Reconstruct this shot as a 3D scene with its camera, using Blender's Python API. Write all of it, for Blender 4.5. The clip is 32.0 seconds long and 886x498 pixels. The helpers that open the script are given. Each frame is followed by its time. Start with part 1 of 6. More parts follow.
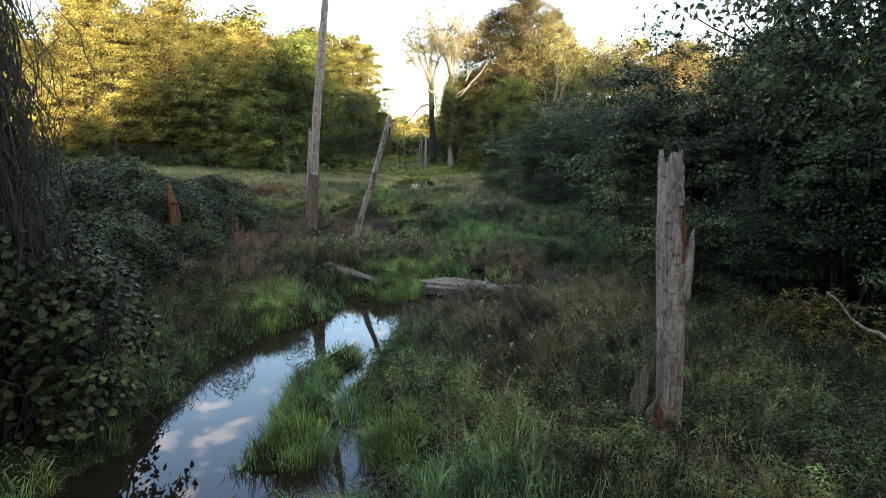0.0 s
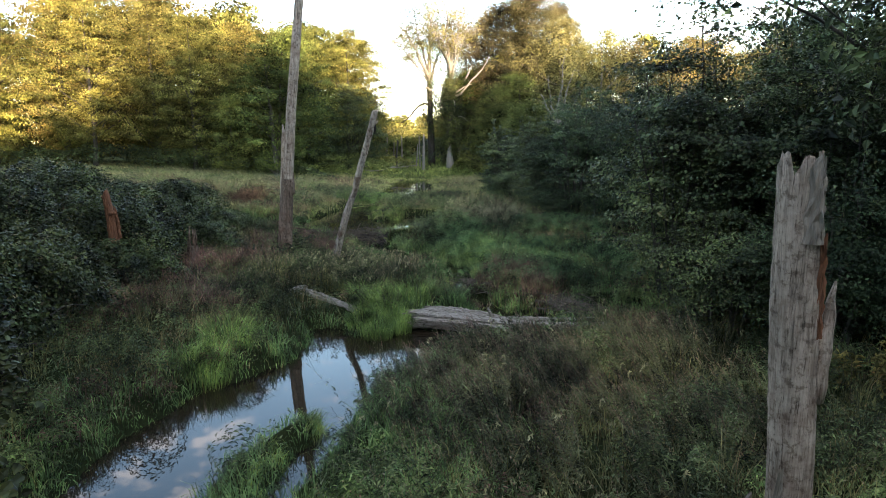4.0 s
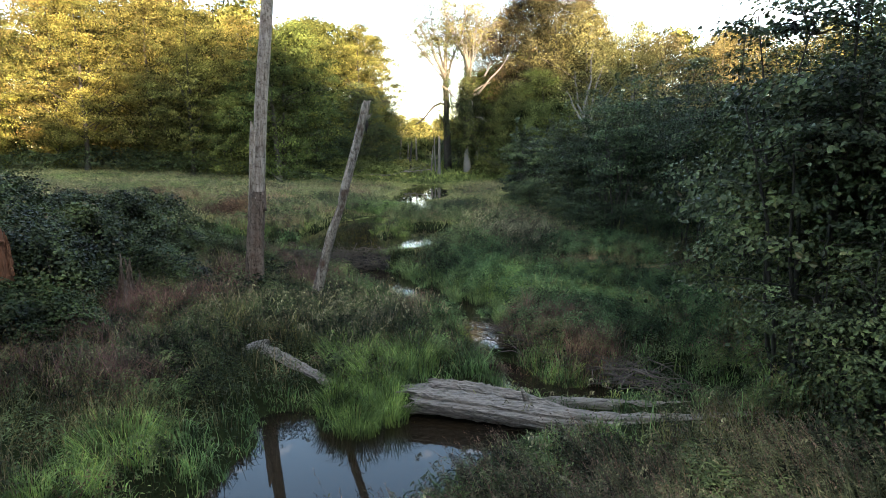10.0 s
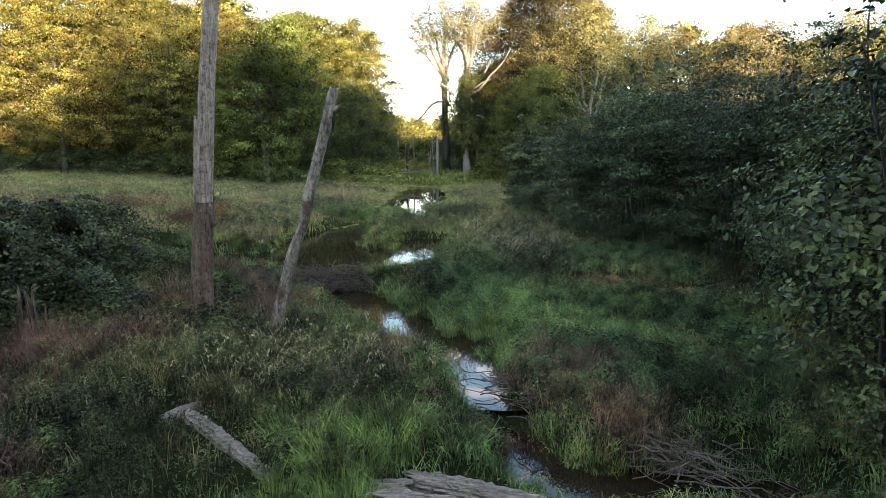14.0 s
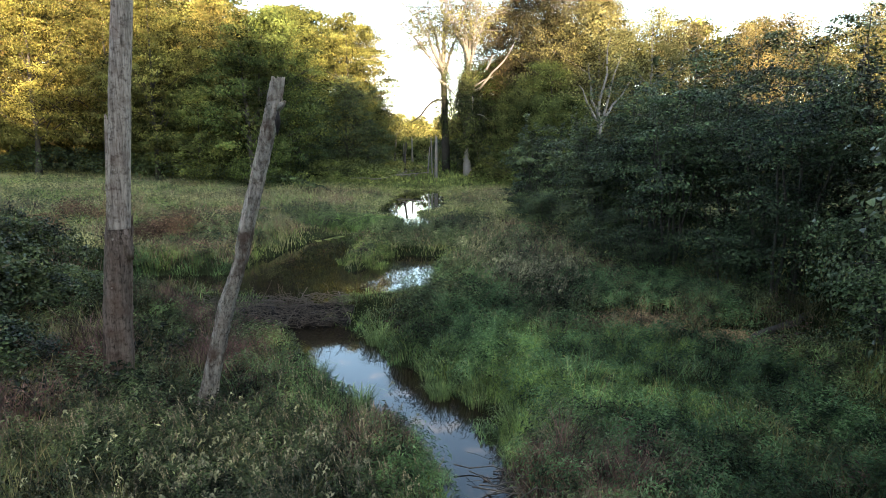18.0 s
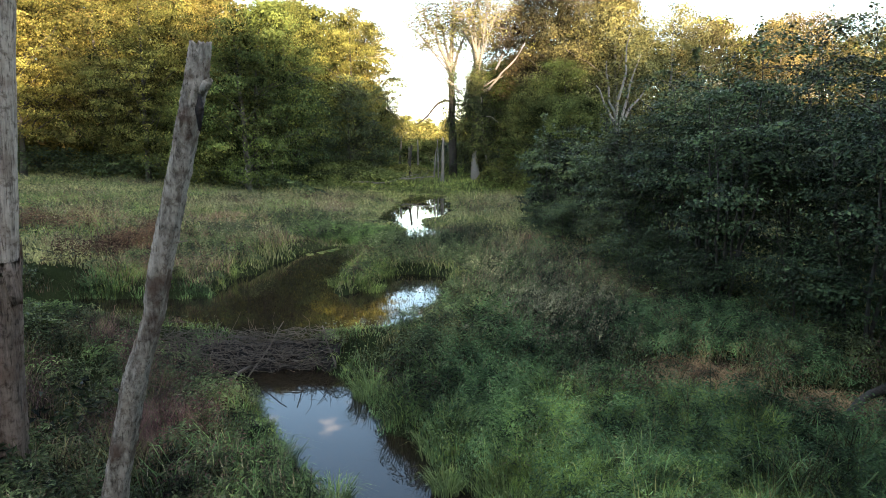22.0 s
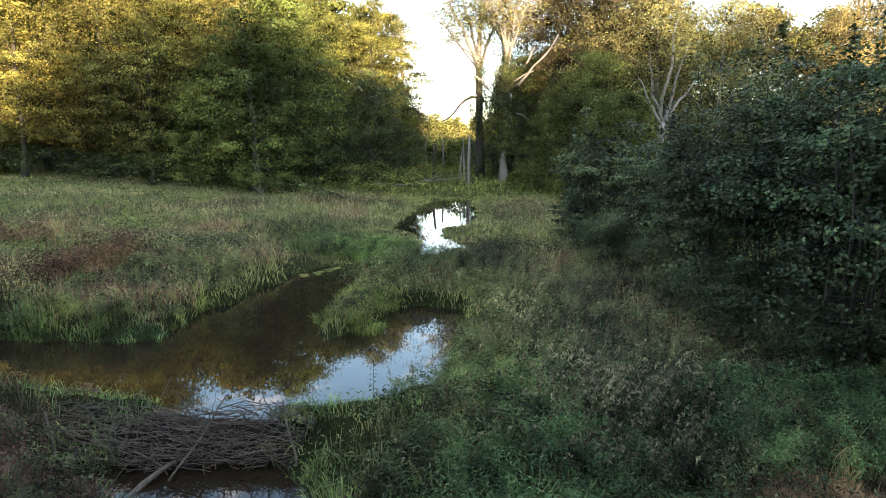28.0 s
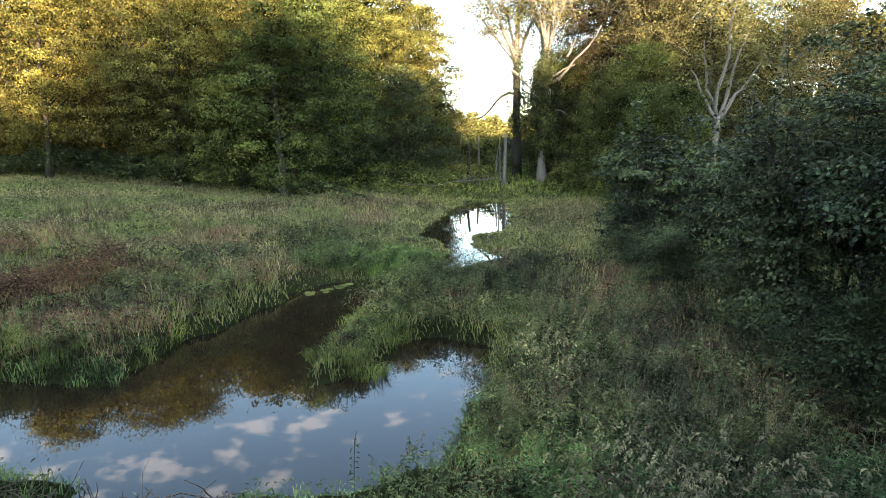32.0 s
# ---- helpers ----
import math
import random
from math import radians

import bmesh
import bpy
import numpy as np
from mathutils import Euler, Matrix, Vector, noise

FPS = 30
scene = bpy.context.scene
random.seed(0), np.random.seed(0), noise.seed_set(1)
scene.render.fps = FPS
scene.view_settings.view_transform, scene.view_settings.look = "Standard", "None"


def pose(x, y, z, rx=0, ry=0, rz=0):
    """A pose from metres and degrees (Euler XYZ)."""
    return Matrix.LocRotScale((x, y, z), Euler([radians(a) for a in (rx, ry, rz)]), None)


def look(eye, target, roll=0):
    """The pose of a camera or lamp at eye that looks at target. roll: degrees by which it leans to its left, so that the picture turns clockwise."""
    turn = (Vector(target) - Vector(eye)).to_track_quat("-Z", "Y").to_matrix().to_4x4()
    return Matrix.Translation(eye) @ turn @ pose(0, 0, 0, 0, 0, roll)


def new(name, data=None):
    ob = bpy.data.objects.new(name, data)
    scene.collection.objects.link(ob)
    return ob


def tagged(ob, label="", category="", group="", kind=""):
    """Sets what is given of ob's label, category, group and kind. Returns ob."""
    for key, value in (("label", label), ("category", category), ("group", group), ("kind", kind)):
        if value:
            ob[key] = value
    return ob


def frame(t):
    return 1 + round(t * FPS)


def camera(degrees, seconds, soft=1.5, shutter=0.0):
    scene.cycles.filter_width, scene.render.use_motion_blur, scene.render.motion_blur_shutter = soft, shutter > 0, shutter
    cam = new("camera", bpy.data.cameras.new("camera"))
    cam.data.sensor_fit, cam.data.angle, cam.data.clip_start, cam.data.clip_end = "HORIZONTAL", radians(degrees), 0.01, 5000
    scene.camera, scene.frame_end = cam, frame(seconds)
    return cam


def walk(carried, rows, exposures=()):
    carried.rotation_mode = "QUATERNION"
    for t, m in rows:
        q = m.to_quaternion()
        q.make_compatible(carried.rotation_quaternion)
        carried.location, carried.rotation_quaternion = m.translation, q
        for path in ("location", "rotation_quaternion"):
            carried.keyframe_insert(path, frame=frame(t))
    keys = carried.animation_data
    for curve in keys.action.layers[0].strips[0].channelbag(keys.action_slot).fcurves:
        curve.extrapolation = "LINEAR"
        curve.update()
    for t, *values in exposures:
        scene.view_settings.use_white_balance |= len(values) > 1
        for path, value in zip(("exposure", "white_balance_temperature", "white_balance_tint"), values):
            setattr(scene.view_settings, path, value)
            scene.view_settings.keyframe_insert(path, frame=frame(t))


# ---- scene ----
EXPOSURE, KELVIN, TINT = 2.88, 6750, 14
cam = camera(71.2, 32.0, soft=0.5)
PATH = [
    (0, (0.615, -7.053, 4.854), (0.540, -5.083, 4.513), -0.12),
    (1, (0.624, -6.121, 4.884), (0.549, -4.152, 4.540), -0.09),
    (2, (0.639, -5.155, 4.876), (0.563, -3.185, 4.535), -0.06),
    (3, (0.652, -4.154, 4.844), (0.576, -2.185, 4.504), -0.04),
    (6, (0.605, -0.941, 4.778), (0.531, 1.029, 4.442), -0.02),
    (7, (0.570, -0.038, 4.760), (0.464, 1.931, 4.425), -0.02),
    (8, (0.550, 0.834, 4.750), (0.421, 2.802, 4.417), -0.04),
    (9, (0.538, 1.692, 4.758), (0.405, 3.660, 4.426), -0.08),
    (10, (0.531, 2.493, 4.782), (0.400, 4.461, 4.451), -0.14),
    (11, (0.530, 3.298, 4.810), (0.395, 5.266, 4.478), -0.21),
    (12, (0.533, 4.191, 4.825), (0.402, 6.159, 4.494), -0.26),
    (13, (0.536, 5.135, 4.809), (0.402, 7.103, 4.479), -0.27),
    (14.5, (0.539, 6.588, 4.760), (0.408, 8.556, 4.428), -0.21),
    (17, (0.548, 8.808, 4.907), (0.422, 10.775, 4.572), -0.07),
    (19, (0.452, 10.697, 4.997), (0.302, 12.663, 4.664), 0.03),
    (20, (0.358, 11.555, 5.011), (0.201, 13.522, 4.683), 0.11),
    (21, (0.278, 12.329, 4.998), (0.123, 14.296, 4.671), 0.24),
    (23, (0.241, 13.785, 4.951), (0.087, 15.752, 4.624), 0.43),
    (26.5, (0.205, 16.293, 5.018), (0.023, 18.257, 4.687), 0.40),
    (27, (0.209, 16.681, 5.022), (0.002, 18.642, 4.690), 0.38),
    (28, (0.220, 17.469, 5.029), (-0.025, 19.426, 4.698), 0.36),
    (29, (0.218, 18.241, 5.050), (-0.089, 20.188, 4.716), 0.33),
    (30, (0.215, 18.995, 5.075), (-0.147, 20.933, 4.739), 0.30),
    (31, (0.217, 19.741, 5.087), (-0.149, 21.678, 4.750), 0.26),
    (32, (0.232, 20.486, 5.087), (-0.134, 22.423, 4.749), 0.20),
]
walk(cam, [(t, look(eye, target, roll)) for t, eye, target, roll in PATH], exposures=[(0.0, EXPOSURE, KELVIN, TINT)])

# ---- light ----
SUN_EL, SUN_AZ = radians(9.3), radians(160.0)   # low evening sun behind the camera, azimuth clockwise from +y
world = bpy.data.worlds.new("evening_sky")
scene.world = world
world.use_nodes = True
wt = world.node_tree
wt.nodes.clear()
w_out = wt.nodes.new("ShaderNodeOutputWorld")
w_bg = wt.nodes.new("ShaderNodeBackground")
w_sky = wt.nodes.new("ShaderNodeTexSky")
w_sky.sky_type, w_sky.sun_disc = "NISHITA", False
w_sky.sun_elevation, w_sky.sun_rotation = SUN_EL, SUN_AZ
w_sky.air_density, w_sky.dust_density, w_sky.ozone_density = 1.1, 0.35, 1.8
w_bg.inputs["Strength"].default_value = 0.15
# thin broken cloud, seen best as the water mirrors it
w_co = wt.nodes.new("ShaderNodeTexCoord")
w_sep = wt.nodes.new("ShaderNodeSeparateXYZ")
wt.links.new(w_co.outputs["Generated"], w_sep.inputs[0])
w_max = wt.nodes.new("ShaderNodeMath"); w_max.operation = "MAXIMUM"; w_max.inputs[1].default_value = 0.06
wt.links.new(w_sep.outputs["Z"], w_max.inputs[0])
w_dx = wt.nodes.new("ShaderNodeMath"); w_dx.operation = "DIVIDE"
w_dy = wt.nodes.new("ShaderNodeMath"); w_dy.operation = "DIVIDE"
for node, axis in ((w_dx, "X"), (w_dy, "Y")):
    wt.links.new(w_sep.outputs[axis], node.inputs[0])
    wt.links.new(w_max.outputs[0], node.inputs[1])
w_comb = wt.nodes.new("ShaderNodeCombineXYZ")
wt.links.new(w_dx.outputs[0], w_comb.inputs[0]); wt.links.new(w_dy.outputs[0], w_comb.inputs[1])
w_noise = wt.nodes.new("ShaderNodeTexNoise")
w_noise.inputs["Scale"].default_value, w_noise.inputs["Detail"].default_value = 6.5, 4.0
w_noise.inputs["Roughness"].default_value = 0.55
wt.links.new(w_comb.outputs[0], w_noise.inputs["Vector"])
w_big = wt.nodes.new("ShaderNodeTexNoise")
w_big.inputs["Scale"].default_value, w_big.inputs["Detail"].default_value = 0.6, 2.0
wt.links.new(w_comb.outputs[0], w_big.inputs["Vector"])
w_mul = wt.nodes.new("ShaderNodeMath"); w_mul.operation = "MULTIPLY"
wt.links.new(w_noise.outputs["Fac"], w_mul.inputs[0]); wt.links.new(w_big.outputs["Fac"], w_mul.inputs[1])
w_ramp = wt.nodes.new("ShaderNodeMapRange")
w_ramp.inputs["From Min"].default_value, w_ramp.inputs["From Max"].default_value = 0.28, 0.335
w_ramp.inputs["To Min"].default_value, w_ramp.inputs["To Max"].default_value = 0.0, 0.7
wt.links.new(w_mul.outputs[0], w_ramp.inputs["Value"])
w_mix = wt.nodes.new("ShaderNodeMix"); w_mix.data_type = "RGBA"
wt.links.new(w_ramp.outputs["Result"], w_mix.inputs["Factor"])
wt.links.new(w_sky.outputs["Color"], w_mix.inputs["A"])
w_mix.inputs["B"].default_value = (5.2, 5.2, 5.4, 1.0)
wt.links.new(w_mix.outputs["Result"], w_bg.inputs["Color"])
wt.links.new(w_bg.outputs[0], w_out.inputs[0])

sun = new("sun", bpy.data.lights.new("sun", "SUN"))
sun.data.energy, sun.data.angle, sun.data.color = 4.0, radians(0.6), (1.0, 0.8, 0.53)
SUN_FROM = Vector((math.sin(SUN_AZ) * math.cos(SUN_EL), math.cos(SUN_AZ) * math.cos(SUN_EL), math.sin(SUN_EL)))
sun.matrix_world = look(SUN_FROM * 200, (0, 0, 0))


# ---- materials ----
def material(name, rough=0.7, spec=0.3):
    m = bpy.data.materials.new(name)
    m.use_nodes = True
    b = m.node_tree.nodes["Principled BSDF"]
    b.inputs["Roughness"].default_value = rough
    b.inputs["Specular IOR Level"].default_value = spec
    return m, m.node_tree, b


def ramp(nt, source, stops):
    r = nt.nodes.new("ShaderNodeValToRGB")
    while len(r.color_ramp.elements) < len(stops):
        r.color_ramp.elements.new(0.5)
    for e, (at, col) in zip(r.color_ramp.elements, stops):
        e.position, e.color = at, (*col, 1)
    nt.links.new(source, r.inputs["Fac"])
    return r.outputs["Color"]


def noise_tex(nt, scale, detail=4.0, rough=0.55, stretch=None, object_space=False):
    n = nt.nodes.new("ShaderNodeTexNoise")
    n.inputs["Scale"].default_value, n.inputs["Detail"].default_value, n.inputs["Roughness"].default_value = scale, detail, rough
    if object_space:
        co = nt.nodes.new("ShaderNodeTexCoord").outputs["Object"]
    else:
        co = nt.nodes.new("ShaderNodeNewGeometry").outputs["Position"]
    if stretch:
        mp = nt.nodes.new("ShaderNodeMapping")
        mp.inputs["Scale"].default_value = stretch
        nt.links.new(co, mp.inputs["Vector"])
        co = mp.outputs["Vector"]
    nt.links.new(co, n.inputs["Vector"])
    return n.outputs["Fac"]


def mix_col(nt, fac, a, b, mode="MIX"):
    x = nt.nodes.new("ShaderNodeMix")
    x.data_type, x.blend_type = "RGBA", mode
    for key, v in (("Factor", fac), ("A", a), ("B", b)):
        if isinstance(v, (int, float)):
            x.inputs[key].default_value = v
        elif isinstance(v, tuple):
            x.inputs[key].default_value = (*v, 1)
        else:
            nt.links.new(v, x.inputs[key])
    return x.outputs["Result"]


def bump(nt, bsdf, height, strength, distance):
    b = nt.nodes.new("ShaderNodeBump")
    b.inputs["Strength"].default_value, b.inputs["Distance"].default_value = strength, distance
    nt.links.new(height, b.inputs["Height"])
    nt.links.new(b.outputs["Normal"], bsdf.inputs["Normal"])


def leaf_material(name, dark, mid, light, odd=None, through_light=0.3, rough=0.5, patch=0.25, spec=0.0, clump=2.2, tone=1.0, drifts=1.0, floor=0.18, grain=1.0):
    """Foliage: each leaf has its own shade, whole sprays drift in hue, light comes through. Clump noise paints in
    shaded hollows and lit tops; floor is the darkest.
    """
    m, nt, b = material(name, rough, spec)
    rnd = nt.nodes.new("ShaderNodeNewGeometry").outputs["Random Per Island"]
    dark, mid, light, odd = ((r * tone * 1.27, g * tone, c * tone * 1.3) for r, g, c in (dark, mid, light, odd or light))
    stops = [(0.0, tuple((1 - 0.55 * grain) * a for a in dark)), (0.5, mid), (0.93, tuple((1 + 0.25 * grain) * a for a in light)), (1.0, odd)]
    col = ramp(nt, rnd, stops)
    drift = noise_tex(nt, patch, 3.0)
    col = mix_col(nt, ramp(nt, drift, [(0.35, (0.0, 0.0, 0.0)), (0.65, (0.7, 0.7, 0.7))]), col, tuple(0.5 * (a + c) for a, c in zip(mid, light)))
    # noise paints shaded gaps and lit tops onto clumps, with some plant-to-plant tone
    clump_shade = ramp(nt, noise_tex(nt, clump, 3.0, 0.6), [(0.35, (floor, floor * 1.05, floor * 1.15)), (0.5, (0.85, 0.85, 0.85)), (0.64, (1.8 - 0.6 * floor, 1.78 - 0.6 * floor, 1.65 - 0.6 * floor))])
    col = mix_col(nt, 1.0, col, clump_shade, "MULTIPLY")
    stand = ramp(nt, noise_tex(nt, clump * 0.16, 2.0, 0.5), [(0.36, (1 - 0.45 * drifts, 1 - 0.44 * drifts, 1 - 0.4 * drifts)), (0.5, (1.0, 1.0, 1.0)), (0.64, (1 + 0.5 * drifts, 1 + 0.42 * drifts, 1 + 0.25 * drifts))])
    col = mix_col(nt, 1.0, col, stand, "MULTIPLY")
    ob = nt.nodes.new("ShaderNodeObjectInfo").outputs["Random"]
    hue = nt.nodes.new("ShaderNodeHueSaturation")
    mr = nt.nodes.new("ShaderNodeMapRange")
    mr.inputs["To Min"].default_value, mr.inputs["To Max"].default_value = 0.475, 0.525
    nt.links.new(ob, mr.inputs["Value"]); nt.links.new(mr.outputs["Result"], hue.inputs["Hue"])
    nt.links.new(col, hue.inputs["Color"])
    nt.links.new(hue.outputs["Color"], b.inputs["Base Color"])
    tr = nt.nodes.new("ShaderNodeBsdfTranslucent")
    nt.links.new(hue.outputs["Color"], tr.inputs["Color"])
    sh = nt.nodes.new("ShaderNodeMixShader")
    sh.inputs[0].default_value = through_light
    nt.links.new(b.outputs[0], sh.inputs[1]); nt.links.new(tr.outputs[0], sh.inputs[2])
    nt.links.new(sh.outputs[0], nt.nodes["Material Output"].inputs["Surface"])
    return m


def bark_material(name, dark, light, grain=(9.0, 9.0, 0.9), rough=0.85, depth=0.02, moss=0.0, red=0.0):
    m, nt, b = material(name, rough, 0.15)
    fine = noise_tex(nt, 4.0, 8.0, 0.65, grain)
    broad = noise_tex(nt, 1.3, 3.0)
    col = ramp(nt, fine, [(0.3, dark), (0.5, tuple(0.45 * a + 0.55 * c for a, c in zip(dark, light))), (0.68, light)])
    col = mix_col(nt, ramp(nt, broad, [(0.4, (0, 0, 0)), (0.7, (0.6, 0.6, 0.6))]), col, tuple(0.55 * a for a in light))
    if red:
        peel = noise_tex(nt, 1.0, 5.0, 0.65, (7.0, 7.0, 0.7))
        col = mix_col(nt, ramp(nt, peel, [(0.44, (0, 0, 0)), (0.58, (0.55, 0.55, 0.55))]), col, tuple(1.2 * a for a in light))
        crack = noise_tex(nt, 1.0, 7.0, 0.75, (48.0, 48.0, 2.4))
        col = mix_col(nt, 1.0, col, ramp(nt, crack, [(0.36, (0.25, 0.23, 0.21)), (0.46, (1, 1, 1))]), "MULTIPLY")
        spots = noise_tex(nt, 11.0, 4.0, 0.65)
        col = mix_col(nt, 1.0, col, ramp(nt, spots, [(0.36, (0.5, 0.47, 0.44)), (0.47, (1, 1, 1)), (0.66, (1.2, 1.2, 1.2))]), "MULTIPLY")
        rot = noise_tex(nt, 2.6, 5.0)
        col = mix_col(nt, ramp(nt, rot, [(0.5, (0, 0, 0)), (0.62, (red, red, red))]), col, (0.09, 0.045, 0.027))
    if moss:
        green = noise_tex(nt, 3.1, 4.0)
        col = mix_col(nt, ramp(nt, green, [(0.52, (0, 0, 0)), (0.66, (moss, moss, moss))]), col, (0.05, 0.07, 0.02))
    nt.links.new(col, b.inputs["Base Color"])
    bump(nt, b, fine, 0.9, depth)
    return m


MAT = {}
# tree crowns: the low floor deepens the shade painted between boughs
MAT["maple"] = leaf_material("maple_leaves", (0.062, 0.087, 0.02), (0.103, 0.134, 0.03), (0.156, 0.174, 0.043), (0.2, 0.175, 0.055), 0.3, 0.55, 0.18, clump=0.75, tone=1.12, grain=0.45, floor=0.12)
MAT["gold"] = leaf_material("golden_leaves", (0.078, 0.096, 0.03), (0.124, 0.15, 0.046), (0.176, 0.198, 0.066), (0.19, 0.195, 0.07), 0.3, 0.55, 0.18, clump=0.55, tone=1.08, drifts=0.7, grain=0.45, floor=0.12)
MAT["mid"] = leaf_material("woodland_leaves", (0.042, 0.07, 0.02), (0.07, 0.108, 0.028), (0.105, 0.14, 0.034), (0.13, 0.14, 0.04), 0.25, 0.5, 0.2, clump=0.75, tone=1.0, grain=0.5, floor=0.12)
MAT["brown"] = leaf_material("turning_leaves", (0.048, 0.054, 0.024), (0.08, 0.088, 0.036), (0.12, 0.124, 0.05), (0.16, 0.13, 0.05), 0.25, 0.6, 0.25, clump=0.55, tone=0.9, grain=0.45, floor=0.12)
MAT["creeper"] = leaf_material("creeper_leaves", (0.05, 0.085, 0.024), (0.085, 0.13, 0.034), (0.125, 0.17, 0.042), (0.14, 0.16, 0.05), 0.25, 0.5, 0.2, clump=0.9, tone=1.45, floor=0.4)
# thicket and marsh plants: shade between clumps is painted into the leaf colour
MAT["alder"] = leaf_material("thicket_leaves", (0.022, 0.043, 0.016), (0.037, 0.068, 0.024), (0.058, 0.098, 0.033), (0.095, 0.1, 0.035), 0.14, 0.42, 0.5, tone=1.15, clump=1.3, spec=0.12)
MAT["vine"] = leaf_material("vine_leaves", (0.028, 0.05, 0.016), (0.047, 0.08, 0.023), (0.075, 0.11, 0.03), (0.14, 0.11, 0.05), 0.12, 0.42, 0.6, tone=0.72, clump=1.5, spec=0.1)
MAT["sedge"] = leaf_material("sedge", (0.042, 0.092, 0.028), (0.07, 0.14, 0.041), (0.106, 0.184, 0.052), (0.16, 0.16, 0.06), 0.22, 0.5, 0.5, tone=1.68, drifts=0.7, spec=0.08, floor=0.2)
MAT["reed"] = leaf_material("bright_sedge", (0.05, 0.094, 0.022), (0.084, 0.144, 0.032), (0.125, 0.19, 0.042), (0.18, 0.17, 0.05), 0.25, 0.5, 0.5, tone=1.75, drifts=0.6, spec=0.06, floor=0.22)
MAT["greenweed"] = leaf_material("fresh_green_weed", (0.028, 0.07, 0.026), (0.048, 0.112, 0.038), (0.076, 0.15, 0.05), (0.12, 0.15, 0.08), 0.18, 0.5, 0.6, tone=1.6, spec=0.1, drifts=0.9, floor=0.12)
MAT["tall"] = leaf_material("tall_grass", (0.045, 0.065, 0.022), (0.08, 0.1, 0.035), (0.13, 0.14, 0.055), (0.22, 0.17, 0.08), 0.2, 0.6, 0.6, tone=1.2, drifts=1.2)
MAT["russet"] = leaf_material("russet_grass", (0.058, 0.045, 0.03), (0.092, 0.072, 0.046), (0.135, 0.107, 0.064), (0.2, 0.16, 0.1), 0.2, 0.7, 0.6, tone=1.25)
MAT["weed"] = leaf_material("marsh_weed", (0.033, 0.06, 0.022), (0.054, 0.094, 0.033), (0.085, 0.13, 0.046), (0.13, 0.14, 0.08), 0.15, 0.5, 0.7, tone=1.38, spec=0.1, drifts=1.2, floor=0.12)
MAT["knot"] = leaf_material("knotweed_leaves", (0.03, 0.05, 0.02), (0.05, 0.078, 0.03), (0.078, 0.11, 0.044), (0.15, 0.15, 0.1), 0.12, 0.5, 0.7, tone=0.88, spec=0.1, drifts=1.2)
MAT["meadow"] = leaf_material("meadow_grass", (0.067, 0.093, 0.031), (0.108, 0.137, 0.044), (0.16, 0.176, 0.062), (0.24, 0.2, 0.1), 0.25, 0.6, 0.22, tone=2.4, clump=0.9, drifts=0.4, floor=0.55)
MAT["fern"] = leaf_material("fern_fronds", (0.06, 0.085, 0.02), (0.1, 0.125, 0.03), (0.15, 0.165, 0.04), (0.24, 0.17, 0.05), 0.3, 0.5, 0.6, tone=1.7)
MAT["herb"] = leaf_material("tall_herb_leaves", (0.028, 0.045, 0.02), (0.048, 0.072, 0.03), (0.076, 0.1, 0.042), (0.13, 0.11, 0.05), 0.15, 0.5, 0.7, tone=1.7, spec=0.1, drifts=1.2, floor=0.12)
MAT["straw"] = leaf_material("straw_grass", (0.09, 0.075, 0.036), (0.15, 0.125, 0.06), (0.22, 0.185, 0.09), (0.28, 0.23, 0.12), 0.2, 0.6, 0.6, tone=1.3, floor=0.4)
MAT["rust"] = leaf_material("rusty_leaves", (0.058, 0.04, 0.026), (0.092, 0.06, 0.036), (0.135, 0.09, 0.05), (0.18, 0.13, 0.07), 0.15, 0.6, 0.7, tone=1.3)
MAT["redleaf"] = leaf_material("red_leaves", (0.05, 0.022, 0.02), (0.085, 0.035, 0.03), (0.12, 0.06, 0.04), None, 0.15, 0.5, 0.7)
MAT["spike"] = leaf_material("faded_flower_spikes", (0.08, 0.072, 0.04), (0.13, 0.115, 0.065), (0.2, 0.17, 0.1), None, 0.2, 0.7, 0.6)
MAT["seed"] = leaf_material("seed_heads", (0.12, 0.13, 0.062), (0.19, 0.205, 0.1), (0.28, 0.3, 0.155), None, 0.3, 0.7, 0.6)
MAT["snag"] = bark_material("weathered_dead_wood", (0.075, 0.057, 0.042), (0.4, 0.322, 0.25), (9, 9, 0.6), 0.9, 0.04, 0.0, 0.35)
MAT["oldbark"] = bark_material("old_brown_bark", (0.035, 0.025, 0.018), (0.2, 0.145, 0.108), (9, 9, 0.8), 0.95, 0.04, 0.0, 0.5)
MAT["flaky"] = bark_material("flaking_dead_wood", (0.045, 0.035, 0.027), (0.44, 0.37, 0.295), (6, 6, 2.6), 0.9, 0.06, 0.0, 0.75)
MAT["log"] = bark_material("old_log_wood", (0.035, 0.029, 0.023), (0.4, 0.345, 0.285), (0.7, 7, 7), 0.85, 0.05, 0.15)
MAT["redrot"] = bark_material("orange_rotten_wood", (0.06, 0.028, 0.015), (0.24, 0.105, 0.055), (8, 8, 0.8), 0.95, 0.03)
MAT["rot"] = bark_material("red_rotten_wood", (0.055, 0.04, 0.03), (0.3, 0.24, 0.185), (11, 11, 0.7), 0.95, 0.03)
MAT["bark"] = bark_material("living_bark", (0.02, 0.017, 0.014), (0.09, 0.078, 0.066), (7, 7, 1.2), 0.9, 0.03, 0.3)
MAT["pale"] = bark_material("pale_bark", (0.085, 0.073, 0.06), (0.3, 0.268, 0.228), (6, 6, 1.5), 0.85, 0.02)
